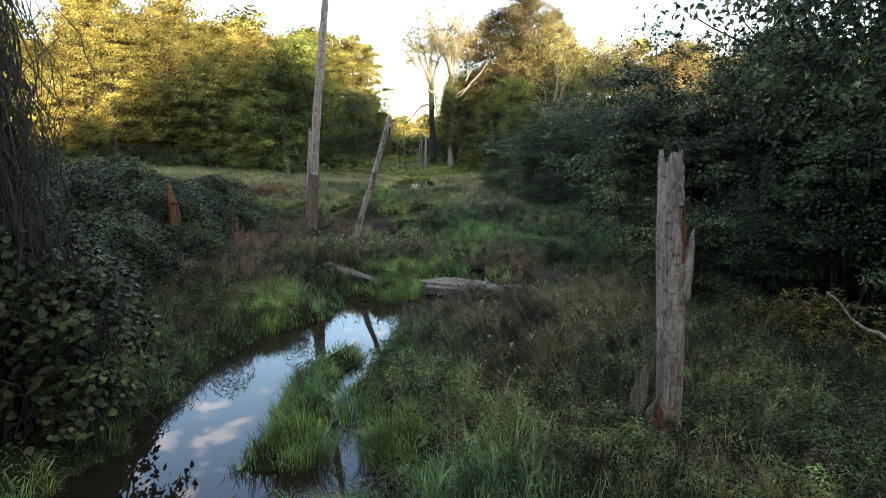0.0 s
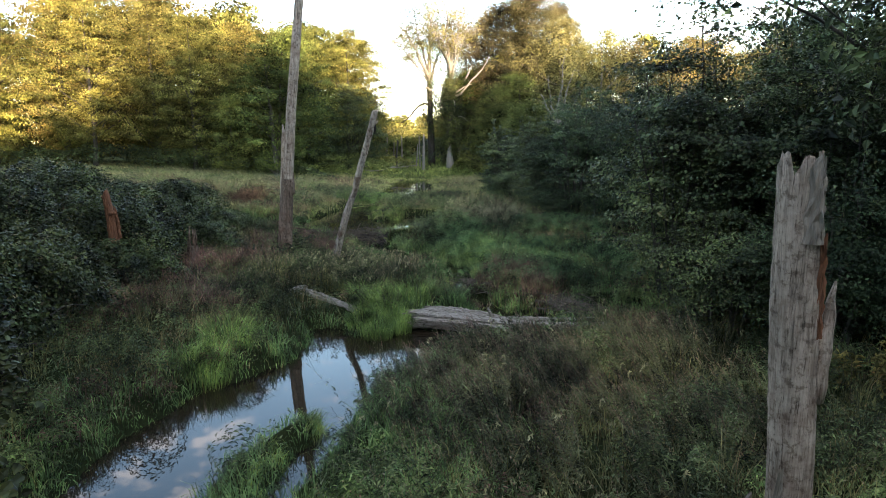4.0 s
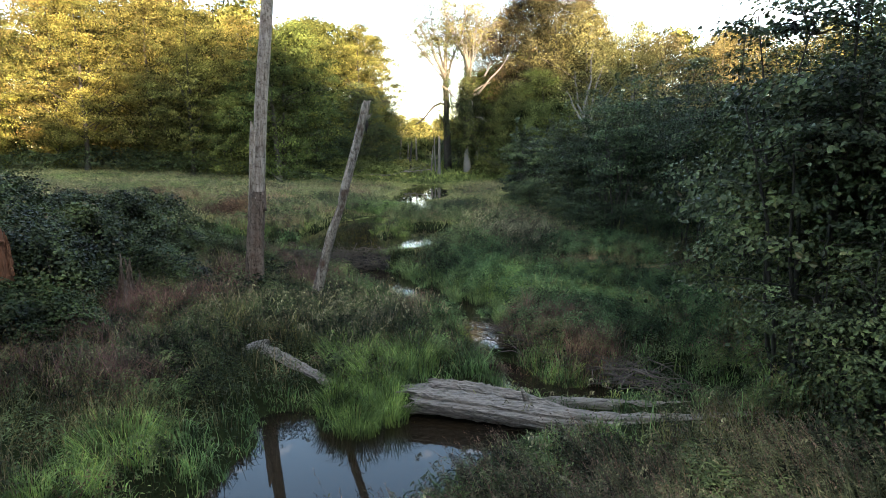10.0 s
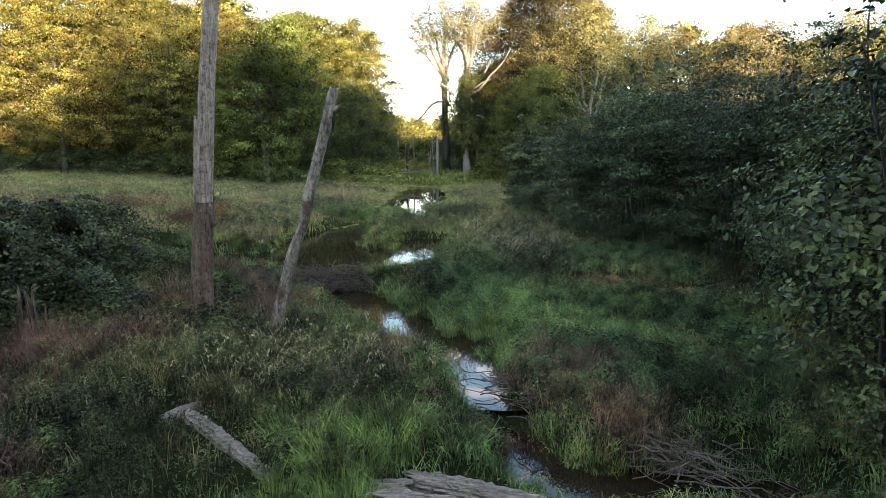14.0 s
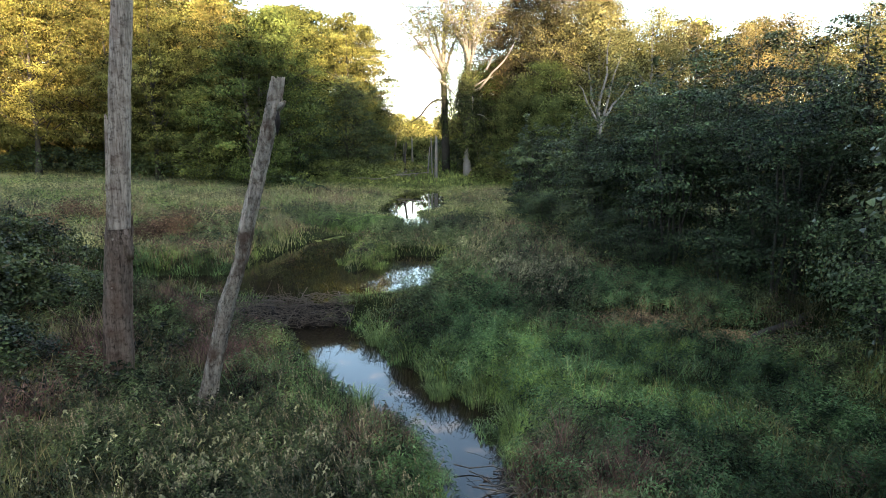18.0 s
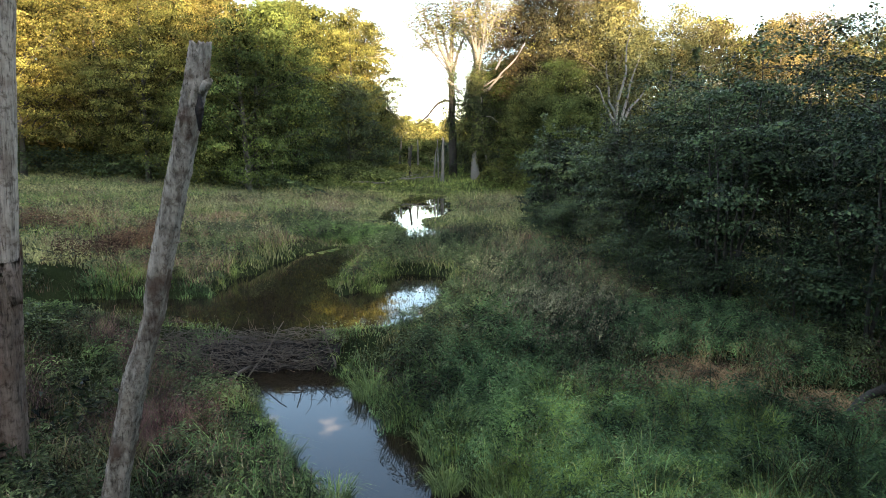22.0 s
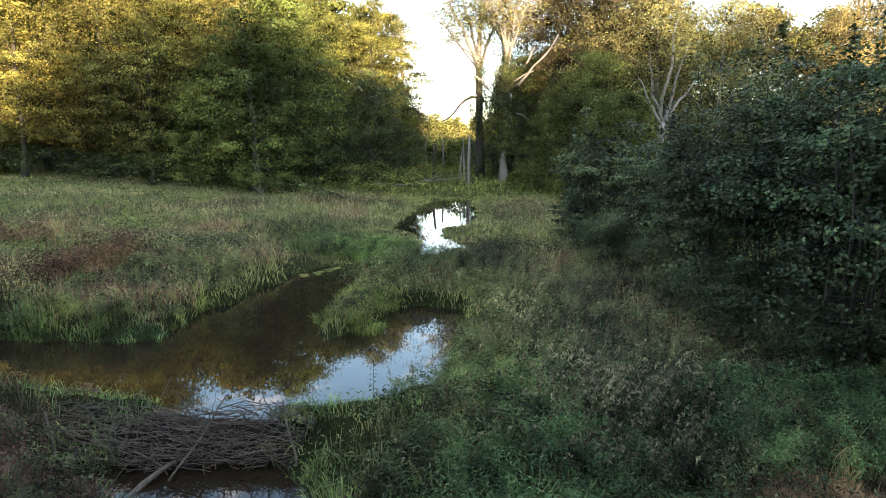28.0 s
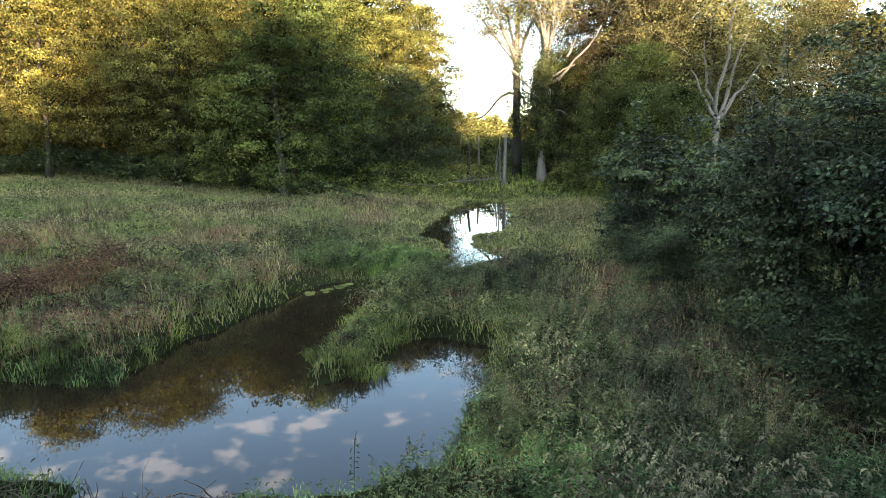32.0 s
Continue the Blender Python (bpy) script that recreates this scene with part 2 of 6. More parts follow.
MAT["paleslab"] = bark_material("bare_inner_wood", (0.1, 0.082, 0.062), (0.3, 0.255, 0.2), (9, 9, 0.7), 0.9, 0.02)
MAT["stick"] = bark_material("beaver_sticks", (0.02, 0.015, 0.012), (0.2, 0.162, 0.125), (5, 5, 5), 0.8, 0.01)

m, nt, b = material("marsh_soil", 0.95, 0.0)
a1, a2 = noise_tex(nt, 1.1, 6.0), noise_tex(nt, 14.0, 5.0)
col = mix_col(nt, a2, ramp(nt, a1, [(0.3, (0.009, 0.008, 0.006)), (0.5, (0.02, 0.024, 0.01)), (0.7, (0.032, 0.03, 0.015))]), (0.022, 0.03, 0.011))
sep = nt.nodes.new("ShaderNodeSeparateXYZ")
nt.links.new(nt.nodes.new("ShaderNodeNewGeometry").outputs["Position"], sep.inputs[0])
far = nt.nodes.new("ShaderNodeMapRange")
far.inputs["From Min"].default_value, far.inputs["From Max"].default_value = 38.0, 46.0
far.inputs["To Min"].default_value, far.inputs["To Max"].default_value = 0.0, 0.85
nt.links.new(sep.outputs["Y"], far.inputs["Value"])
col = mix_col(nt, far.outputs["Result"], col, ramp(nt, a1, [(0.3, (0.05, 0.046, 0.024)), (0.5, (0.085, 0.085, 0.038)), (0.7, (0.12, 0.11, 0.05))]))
nt.links.new(col, b.inputs["Base Color"])
bump(nt, b, a2, 1.0, 0.08)
MAT["soil"] = m
m, nt, b = material("dark_mud", 0.9, 0.3)
a2 = noise_tex(nt, 9.0, 6.0)
nt.links.new(ramp(nt, a2, [(0.3, (0.006, 0.005, 0.004)), (0.55, (0.016, 0.011, 0.009)), (0.7, (0.035, 0.026, 0.02))]), b.inputs["Base Color"])
bump(nt, b, a2, 1.0, 0.1)
MAT["mud"] = m

m, nt, b = material("still_water", 0.02, 0.5)
b.inputs["Base Color"].default_value = (0.016, 0.011, 0.006, 1)
b.inputs["IOR"].default_value = 1.333
bump(nt, b, noise_tex(nt, 2.2, 2.0), 0.02, 0.02)
MAT["water"] = m

# ---- tools for meshes ----
RNG = np.random.default_rng(7)


def mesh_of(name, verts, tris, mat, smooth=False):
    me = bpy.data.meshes.new(name)
    verts = np.asarray(verts, np.float32)
    tris = np.asarray(tris, np.int32)
    me.vertices.add(len(verts)); me.vertices.foreach_set("co", verts.ravel())
    me.loops.add(tris.size); me.loops.foreach_set("vertex_index", tris.ravel())
    me.polygons.add(len(tris)); me.polygons.foreach_set("loop_start", np.arange(0, tris.size, 3, dtype=np.int32))
    me.polygons.foreach_set("use_smooth", np.full(len(tris), smooth))
    me.materials.append(mat)
    me.update(calc_edges=True)
    return me


def part(name, mesh, parent, label=""):
    ob = new(name, mesh)
    ob.parent = parent
    return tagged(ob, label)


def thing(name, at, label, category, group="", kind="", turn=0.0, size=1.0):
    ob = new(name)
    ob.matrix_basis = pose(*at, 0, 0, turn) @ Matrix.Scale(size, 4)
    ob.empty_display_size = 0.2
    return tagged(ob, label, category, group, kind)


def join(pieces):
    vs, ts, n = [], [], 0
    for v, t in pieces:
        vs.append(v); ts.append(np.asarray(t) + n); n += len(v)
    return np.concatenate(vs), np.concatenate(ts)


def tube(pts, radii, sides=8, rough=0.0, rng=RNG, cap=True):
    """A tapered limb along pts."""
    pts, radii = np.asarray(pts, float), np.asarray(radii, float)
    d = np.gradient(pts, axis=0)
    d /= np.linalg.norm(d, axis=1)[:, None] + 1e-9
    ref = np.where(np.abs(d[:, 2:3]) > 0.9, [[1.0, 0, 0]], [[0, 0, 1.0]])
    u = np.cross(d, ref); u /= np.linalg.norm(u, axis=1)[:, None]
    for i in range(1, len(u)):
        v = u[i - 1] - d[i] * (u[i - 1] @ d[i])
        u[i] = v / (np.linalg.norm(v) + 1e-9)
    w = np.cross(d, u)
    a = np.linspace(0, 2 * np.pi, sides, endpoint=False)
    r = radii[:, None] * (1 + rough * rng.normal(size=(len(pts), sides)))
    v = pts[:, None] + r[..., None] * (np.cos(a)[None, :, None] * u[:, None] + np.sin(a)[None, :, None] * w[:, None])
    v = v.reshape(-1, 3)
    i, j = np.meshgrid(np.arange(len(pts) - 1), np.arange(sides), indexing="ij")
    i, j = i.ravel(), j.ravel()
    p0, p1, p2, p3 = i * sides + j, i * sides + (j + 1) % sides, (i + 1) * sides + (j + 1) % sides, (i + 1) * sides + j
    t = np.concatenate([np.stack([p0, p1, p2], 1), np.stack([p0, p2, p3], 1)])
    if cap:
        n = len(v)
        v = np.concatenate([v, pts[:1], pts[-1:]])
        k = np.arange(sides); k1 = (k + 1) % sides
        top = (len(pts) - 1) * sides
        t = np.concatenate([t, np.stack([k1, k, np.full(sides, n)], 1), np.stack([top + k, top + k1, np.full(sides, n + 1)], 1)])
    return v, t


def curve_pts(a, b, n=7, sag=0.0, wobble=0.1, rng=RNG):
    a, b = np.asarray(a, float), np.asarray(b, float)
    s = np.linspace(0, 1, n)[:, None]
    p = a + (b - a) * s
    p[:, 2] += sag * np.sin(s[:, 0] * np.pi)
    w = rng.normal(size=(n, 3)) * wobble * np.linalg.norm(b - a) / n
    w = np.cumsum(w, axis=0); w -= s * w[-1]
    w[0] = 0
    return p + w


def leaf_arrays(pos, size, flat=0.5, aspect=0.55, droop=0.25, rng=RNG, fold=0.18, out=None, rounded=False):
    """One folded four-cornered leaf at each place, turned at random; flat: how level they lie."""
    n = len(pos)
    nrm = rng.normal(size=(n, 3)); nrm[:, 2] = np.abs(nrm[:, 2])
    if out is None:
        nrm = nrm * (1 - flat) + np.array([0, 0, 1.0]) * flat * 1.6
    else:
        nrm = rng.normal(size=(n, 3)) * 0.42 + out / (np.linalg.norm(out, axis=1)[:, None] + 1e-9) + np.array([0, 0, 1.0]) * flat
    nrm /= np.linalg.norm(nrm, axis=1)[:, None]
    d = rng.normal(size=(n, 3)); d[:, 2] -= droop
    d -= nrm * np.sum(d * nrm, 1)[:, None]
    d /= np.linalg.norm(d, axis=1)[:, None] + 1e-9
    s = np.cross(nrm, d)
    L = (np.asarray(size) * rng.uniform(0.65, 1.3, n))[:, None]
    base = pos - d * L * 0.5
    tip = pos + d * L * 0.5
    if rounded:
        lift = nrm * L * fold
        a, c = base + d * L * 0.22 + lift, base + d * L * 0.62 + lift
        v = np.stack([base, a + s * L * aspect * 0.5, c + s * L * aspect * 0.42, tip, c - s * L * aspect * 0.42, a - s * L * aspect * 0.5], 1).reshape(-1, 3)
        k = np.arange(n)[:, None] * 6
        return v, np.concatenate([k + [0, 1, 2], k + [0, 2, 3], k + [0, 3, 4], k + [0, 4, 5]], 1).reshape(-1, 3)
    mid = pos - d * L * 0.05 + nrm * L * fold
    v = np.stack([base, mid + s * L * aspect * 0.5, tip, mid - s * L * aspect * 0.5], 1).reshape(-1, 3)
    k = np.arange(n)[:, None] * 4
    t = np.concatenate([k + [0, 1, 2], k + [0, 2, 3]], 1).reshape(-1, 3)
    return v, t


def lattice(x, y, scale, seed):
    """Smooth value noise on the plane, 0 to 1."""
    x, y = np.asarray(x) / scale, np.asarray(y) / scale
    xi, yi = np.floor(x).astype(np.int64), np.floor(y).astype(np.int64)
    fx, fy = x - xi, y - yi
    fx, fy = fx * fx * (3 - 2 * fx), fy * fy * (3 - 2 * fy)

    def h(a, b):
        k = (a * 374761393 + b * 668265263 + seed * 974634777) & 0xFFFFFFFF
        k = ((k ^ (k >> 13)) * 1274126177) & 0xFFFFFFFF
        return ((k ^ (k >> 16)) & 0xFFFF) / 65535.0
    return (h(xi, yi) * (1 - fx) + h(xi + 1, yi) * fx) * (1 - fy) + (h(xi, yi + 1) * (1 - fx) + h(xi + 1, yi + 1) * fx) * fy


def sstep(a, b, v):
    s = np.clip((np.asarray(v) - a) / (b - a), 0, 1)
    return s * s * (3 - 2 * s)


# ---- ground and water ----
LOW, MIDDLE, UPPER = -0.40, -0.10, 0.45
# courses of water: level and (x, y, half width) along the middle
COURSES = [
    (LOW, [(-4.9, -8, 1.5), (-4.4, -1.0, 1.4), (-4.3, 1.6, 1.25), (-4.25, 3.4, 1.35), (-4.3, 5.0, 1.25), (-4.4, 6.2, 1.1), (-4.15, 7.4, 1.3), (-3.6, 8.7, 1.45), (-2.85, 9.8, 1.5), (-1.9, 11.2, 1.75), (-1.0, 12.3, 1.6), (0.1, 13.0, 1.2), (1.2, 13.3, 0.8), (2.2, 13.5, 0.5)]),
    (LOW, [(-4.2, 0.8, 1.0), (-2.4, 1.3, 0.95), (-1.0, 1.5, 0.7)]),
    (LOW, [(-1.0, 1.7, 0.5), (-1.3, 2.9, 0.4), (-1.75, 4.2, 0.38), (-2.05, 5.4, 0.42), (-1.75, 7.0, 0.2), (-1.85, 8.5, 0.28)]),
    (LOW, [(-2.6, 12.2, 0.7), (-3.1, 13.4, 0.5)]),
    (LOW, [(1.9, 14.6, 0.5), (2.6, 14.95, 0.6), (3.6, 15.0, 0.7), (4.9, 14.9, 0.65)]),
    (LOW, [(2.4, 14.9, 0.45), (1.3, 15.6, 0.4), (1.0, 16.6, 0.5)]),
    (MIDDLE, [(0.9, 17.0, 0.5), (0.3, 17.9, 0.55), (0.1, 19.2, 0.7), (-0.3, 20.6, 0.85), (-1.25, 21.7, 1.1), (-2.1, 22.7, 1.0), (-2.8, 24.0, 1.05), (-3.6, 25.0, 1.0), (-4.2, 25.7, 1.0), (-5.2, 25.8, 0.75), (-6.5, 25.7, 0.5)]),
    (MIDDLE, [(-0.1, 21.2, 0.5), (0.9, 20.6, 0.4), (1.2, 19.6, 0.45)]),
    (UPPER, [(-11.5, 28.7, 1.2), (-8.8, 28.7, 1.6), (-6.0, 29.0, 2.1), (-3.2, 29.4, 2.0), (-2.4, 31.6, 1.45), (-2.3, 33.2, 1.3)]),
    (UPPER, [(-6.0, 29.5, 2.3), (-6.5, 33.0, 1.75), (-6.5, 36.0, 1.4), (-6.3, 39.0, 1.25), (-5.2, 40.2, 0.7)]),
    (UPPER, [(-3.6, 43.6, 0.5), (-3.2, 45.4, 1.1), (-4.2, 48.2, 0.6), (-5.6, 51.5, 1.3), (-4.7, 54.5, 2.2), (-5.0, 60.5, 2.3), (-5.6, 68.5, 1.6)]),
]


def land(x, y):
    """Height of the ground before the water cut into it."""
    z = -0.02 + 0.2 * sstep(13, 18, y) + 0.5 * sstep(21, 27.5, y) + 0.02 * np.clip(y - 42, 0, 60)
    z = z + 0.07 * np.clip(-x - 6.5, 0, 20) * sstep(-2, 10, y) + 0.05 * np.clip(x - 5, 0, 20)
    z = z + 0.012 * np.clip(np.abs(x) - 26, 0, 200) + 0.012 * np.clip(y - 100, 0, 400) + 0.02 * np.clip(-y - 12, 0, 100)
    z = z + 0.9 * np.exp(-((x + 16) / 10) ** 2 - ((y - 84) / 9) ** 2)
    z = z + 0.14 * (lattice(x, y, 2.7, 3) - 0.5) + 0.07 * (lattice(x, y, 0.7, 5) - 0.5)
    return z


def course_cut(x, y):
    """For each course of water: how far inside (negative) or outside its edge, and its level."""
    out = []
    wob = 0.5 * (lattice(x, y, 0.9, 11) - 0.5) + 0.25 * (lattice(x, y, 0.33, 12) - 0.5)
    for level, pts in COURSES:
        best = np.full(np.shape(x), 1e9)
        for (x0, y0, w0), (x1, y1, w1) in zip(pts, pts[1:]):
            dx, dy = x1 - x0, y1 - y0
            s = np.clip(((x - x0) * dx + (y - y0) * dy) / (dx * dx + dy * dy), 0, 1)
            d = np.hypot(x - x0 - s * dx, y - y0 - s * dy) - (w0 + (w1 - w0) * s)
            best = np.minimum(best, d)
        out.append((level, best + wob))
    return out


def ground_z(x, y):
    x, y = np.asarray(x, float), np.asarray(y, float)
    z = land(x, y)
    wet = np.full(np.shape(x), 9.0)
    for level, d in course_cut(x, y):
        z = np.minimum(z, np.maximum(level + 0.02 + np.clip(d, -0.9, 50) * np.where(d < 0, 0.5, np.where(y > 40, 0.05, 0.75)), level - 0.5))
        wet = np.minimum(wet, d)
    return z, wet


def spaced(lo, hi, fine, far_lo, far_hi, grow=1.09):
    mid = list(np.arange(lo, hi, fine))
    step, v = fine, mid[-1]
    while v < far_hi:
        step *= grow; v += step; mid.append(v)
    step, v = fine, mid[0]
    while v > far_lo:
        step *= grow; v -= step; mid.insert(0, v)
    return np.array(mid)


gx, gy = spaced(-12, 8, 0.16, -500, 500), spaced(-8, 42, 0.16, -300, 900)
GX, GY = np.meshgrid(gx, gy)
GZ, _ = ground_z(GX, GY)
idx = np.arange(GX.size).reshape(GX.shape)
quad = np.stack([idx[:-1, :-1], idx[:-1, 1:], idx[1:, 1:], idx[1:, :-1]], -1).reshape(-1, 4)
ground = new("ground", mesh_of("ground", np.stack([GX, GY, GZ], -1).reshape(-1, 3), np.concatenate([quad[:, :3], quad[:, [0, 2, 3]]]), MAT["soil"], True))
tagged(ground, "dark wet marsh soil under grass and weeds", "ground", kind="structure")


def water(name, level, x0, x1, y0, y1, label):
    xs, ys = np.linspace(x0, x1, 3), np.linspace(y0, y1, 3)
    v = np.array([(a, c, level) for c in ys for a in xs])
    q = [(0, 1, 4), (0, 4, 3), (1, 2, 5), (1, 5, 4), (3, 4, 7), (3, 7, 6), (4, 5, 8), (4, 8, 7)]
    return tagged(new(name, mesh_of(name, v, q, MAT["water"], True)), label, "water", kind="structure")


water("water", LOW, -9, 6, -14, 17.2, "still dark creek mirroring the blue evening sky")
water("water", MIDDLE, -8, 3, 17.0, 26.5, "narrow stream pool below the stick dam")
water("water", UPPER, -13.5, 1, 26.75, 72, "still brown beaver pond mirroring the woods")


# ---- grasses and weeds ----
def blade_arrays(x, y, z, h, w, lean, rng, segs=2, ld=None):
    n = len(x)
    yaw = rng.uniform(0, 2 * np.pi, n)
    ld = rng.uniform(0, 2 * np.pi, n) if ld is None else ld
    side = np.stack([np.cos(yaw), np.sin(yaw), np.zeros(n)], 1) * (w * 0.5)[:, None]
    off = np.stack([np.cos(ld), np.sin(ld), np.zeros(n)], 1) * (lean * h)[:, None]
    b = np.stack([x, y, z], 1)
    up = np.zeros((n, 3)); up[:, 2] = h
    mid = b + up * 0.55 + off * 0.3
    tip = b + up * (1 - 0.25 * lean[:, None]) + off
    if segs == 1:
        v = np.stack([b - side, b + side, tip], 1).reshape(-1, 3)
        return v, np.arange(n * 3).reshape(-1, 3)
    if segs == 3:
        m1 = b + up * 0.45 + off * 0.12
        m2 = b + up * (0.82 - 0.1 * lean[:, None]) + off * 0.48
        tip = b + up * (0.95 - 0.55 * lean[:, None] ** 1.5) + off
        v = np.stack([b - side, b + side, m1 + side * 0.95, m1 - side * 0.95, m2 + side * 0.7, m2 - side * 0.7, tip], 1).reshape(-1, 3)
        k = np.arange(n)[:, None] * 7
        t = np.concatenate([k + [0, 1, 2], k + [0, 2, 3], k + [3, 2, 4], k + [3, 4, 5], k + [5, 4, 6]], 1).reshape(-1, 3)
        return v, t
    v = np.stack([b - side, b + side, mid + side * 0.8, mid - side * 0.8, tip], 1).reshape(-1, 3)
    k = np.arange(n)[:, None] * 5
    t = np.concatenate([k + [0, 1, 2], k + [0, 2, 3], k + [3, 2, 4]], 1).reshape(-1, 3)
    return v, t


TUFT_TURN = [None]   # outward turn of each blade of the tussocks made last


def tufts(n, per, x0, x1, y0, y1, spread, rng):
    cx, cy = rng.uniform(x0, x1, n), rng.uniform(y0, y1, n)
    x = np.repeat(cx, per) + rng.normal(size=n * per) * spread
    y = np.repeat(cy, per) + rng.normal(size=n * per) * spread
    TUFT_TURN[0] = np.arctan2(y - np.repeat(cy, per), x - np.repeat(cx, per)) + rng.normal(size=n * per) * 0.5
    return x, y, np.repeat(rng.uniform(0.6, 1.35, n), per)


def lushness(x, y):
    """Where the bright wet sedge grows (1) and where drier tall grass takes over (0)."""
    _, wet = ground_z(x, y)
    m = 0.75 * np.exp(-np.clip(wet, 0, 9) / 0.9) + 0.9 * (lattice(x, y, 3.2, 21) - 0.42)
    m = m + 0.4 * fresh(x, y) + 0.35 * np.exp(-((x + 0.5) / 2.5) ** 2 - ((y - 3) / 3.5) ** 2)
    m = m - 0.6 * np.exp(-((x + 8.6) / 2.2) ** 2 - ((y - 25.4) / 2.0) ** 2) - 0.7 * np.exp(-((x + 5.4) / 1.3) ** 2 - ((y - 23.4) / 1.6) ** 2) - 0.5 * np.exp(-((x + 8.0) / 2.5) ** 2 - ((y - 17) / 4.0) ** 2) - 0.6 * np.exp(-((x - 5.5) / 2.6) ** 2 - ((y - 28) / 5.0) ** 2)
    return m


def fresh(x, y):
    """The bank of fresh green grass below the beaver pond."""
    return np.maximum(np.exp(-((x - 3.2) / 2.4) ** 2 - ((y - 21.3) / 3.0) ** 2), 0.9 * np.exp(-((x - 0.4) / 1.5) ** 2 - ((y - 24.0) / 1.8) ** 2))


# near water the plants on the viewer's side stay low, so that the water shows
SX, SY = np.arange(-14, 6, 0.2), np.arange(-8, 74, 0.2)
SGX, SGY = np.meshgrid(SX, SY)
SWET = ground_z(SGX, SGY)[1]
CAP = np.full(SWET.shape, 9.0)
RISE = np.where(SGY > 40, 0.06, np.where(SGY > 26, 0.3, np.where(SGY > 16.3, 0.32, np.where(SGY > 9, 0.32, 0.55))))
for k in range(1, 42):
    CAP[:-k] = np.minimum(CAP[:-k], np.where(SWET[k:] < -0.05, RISE[:-k] * 0.2 * k + np.where(SGY[:-k] > 40, 0.06, 0.12), 9.0))


def cap_at(x, y):
    i = np.clip(((y + 8) / 0.2).astype(int), 0, len(SY) - 1)
    j = np.clip(((x + 14) / 0.2).astype(int), 0, len(SX) - 1)
    return np.where((x > -14) & (x < 6) & (y > -8) & (y < 74), CAP[i, j], 9.0)


def grow(name, mat, x, y, h, w, lean, rng, keep, label, segs=2, ld=None):
    z, wet = ground_z(x, y)
    ok = keep(x, y, wet)
    h = h * (0.5 + 0.5 * np.clip((wet + 0.1) / 0.9, 0, 1)) * (0.55 + 0.9 * lattice(x, y, 0.8, 61))
    h = h * (1 - 0.6 * np.exp(-((x + 1.6) / 1.5) ** 2 - ((y - 27.0) / 1.3) ** 2)) * np.where((y > 38) & (wet < 2.0), 0.6, 1.0)
    h = np.minimum(h, cap_at(x, y) * rng.uniform(0.7, 1.5, len(x)))
    x, y, z, h, w, lean = (a[ok] for a in (x, y, z, h, w, lean))
    v, t = blade_arrays(x, y, z - 0.03, h, w, lean, rng, segs, None if ld is None else ld[ok])
    return tagged(new(name, mesh_of(name, v, t, MAT[mat])), label, "grass", kind="stuff")


NX0, NX1, NY0, NY1 = -12.0, 9.0, -3.5, 31.0
rng = np.random.default_rng(11)


def open_ground(x, y):
    """Off the trampled bare patches."""
    bare = np.maximum(np.exp(-((x - 4.3) / 1.5) ** 2 - ((y - 24.9) / 1.1) ** 2), np.exp(-((x - 6.3) / 1.2) ** 2 - ((y - 23.9) / 0.7) ** 2))
    u = np.clip((x + 4.9) / 2.5, 0, 1)
    short_log = np.exp(-((y - (16.0 - 1.9 * u)) / 0.45) ** 2) * (x > -5.3) * (x < -2.5)
    u = np.clip((x + 0.8) / 2.6, 0, 1)
    long_log = np.exp(-((y - (13.65 - 0.6 * u)) / 0.55) ** 2) * (x > -1.0) * (x < 4.4)
    under_vines = np.exp(-((x + 7.2) / 1.5) ** 2 - ((y - 1.2) / 2.6) ** 2)
    return 1 - np.maximum(np.maximum(bare, short_log), np.maximum(long_log, under_vines))


x, y, s = tufts(7800, 26, NX0, NX1, NY0, NY1, 0.11, rng)
grow("sedge_grass", "sedge", x, y, rng.uniform(0.3, 0.7, len(x)) * s, rng.uniform(0.009, 0.019, len(x)), rng.uniform(0.25, 0.95, len(x)), rng,
     lambda x, y, wet: (wet > -0.16) & (lushness(x, y) > 0.16 + 0.45 * rng.uniform(size=len(x))) & (open_ground(x, y) > 0.5), "bright green sedge and marsh grass beside water", 3, TUFT_TURN[0])
x, y, s = tufts(3300, 24, NX0, NX1, NY0, NY1, 0.14, rng)
grow("tall_grass", "tall", x, y, rng.uniform(0.35, 0.8, len(x)) * s, rng.uniform(0.007, 0.014, len(x)), rng.uniform(0.2, 0.9, len(x)), rng,
     lambda x, y, wet: (wet > 0.02) & (lushness(x, y) < 0.4 + 0.3 * rng.uniform(size=len(x))) & (open_ground(x, y) > 0.4), "dull olive tall grass, leaning and tangled", 3, TUFT_TURN[0])
x, y, s = tufts(2600, 18, NX0, NX1, NY0, NY1, 0.22, rng)
grow("russet_grass", "russet", x, y, rng.uniform(0.4, 0.85, len(x)) * s, rng.uniform(0.004, 0.008, len(x)), rng.uniform(0.1, 0.7, len(x)), rng,
     lambda x, y, wet: (open_ground(x, y) > 0.5) & (wet > 0.1) & (lattice(x, y, 2.3, 31) + 0.3 * np.exp(-((x - 1.9) / 1.2) ** 2 - ((y - 17.4) / 1.6) ** 2) + 0.2 * np.exp(-((x - 4.5) / 2) ** 2 - ((y - 27) / 4) ** 2) - 0.1 * np.exp(-((x - 1.5) / 3) ** 2 - ((y - 9) / 4) ** 2) > 0.6), "dry russet grass stems with seed")
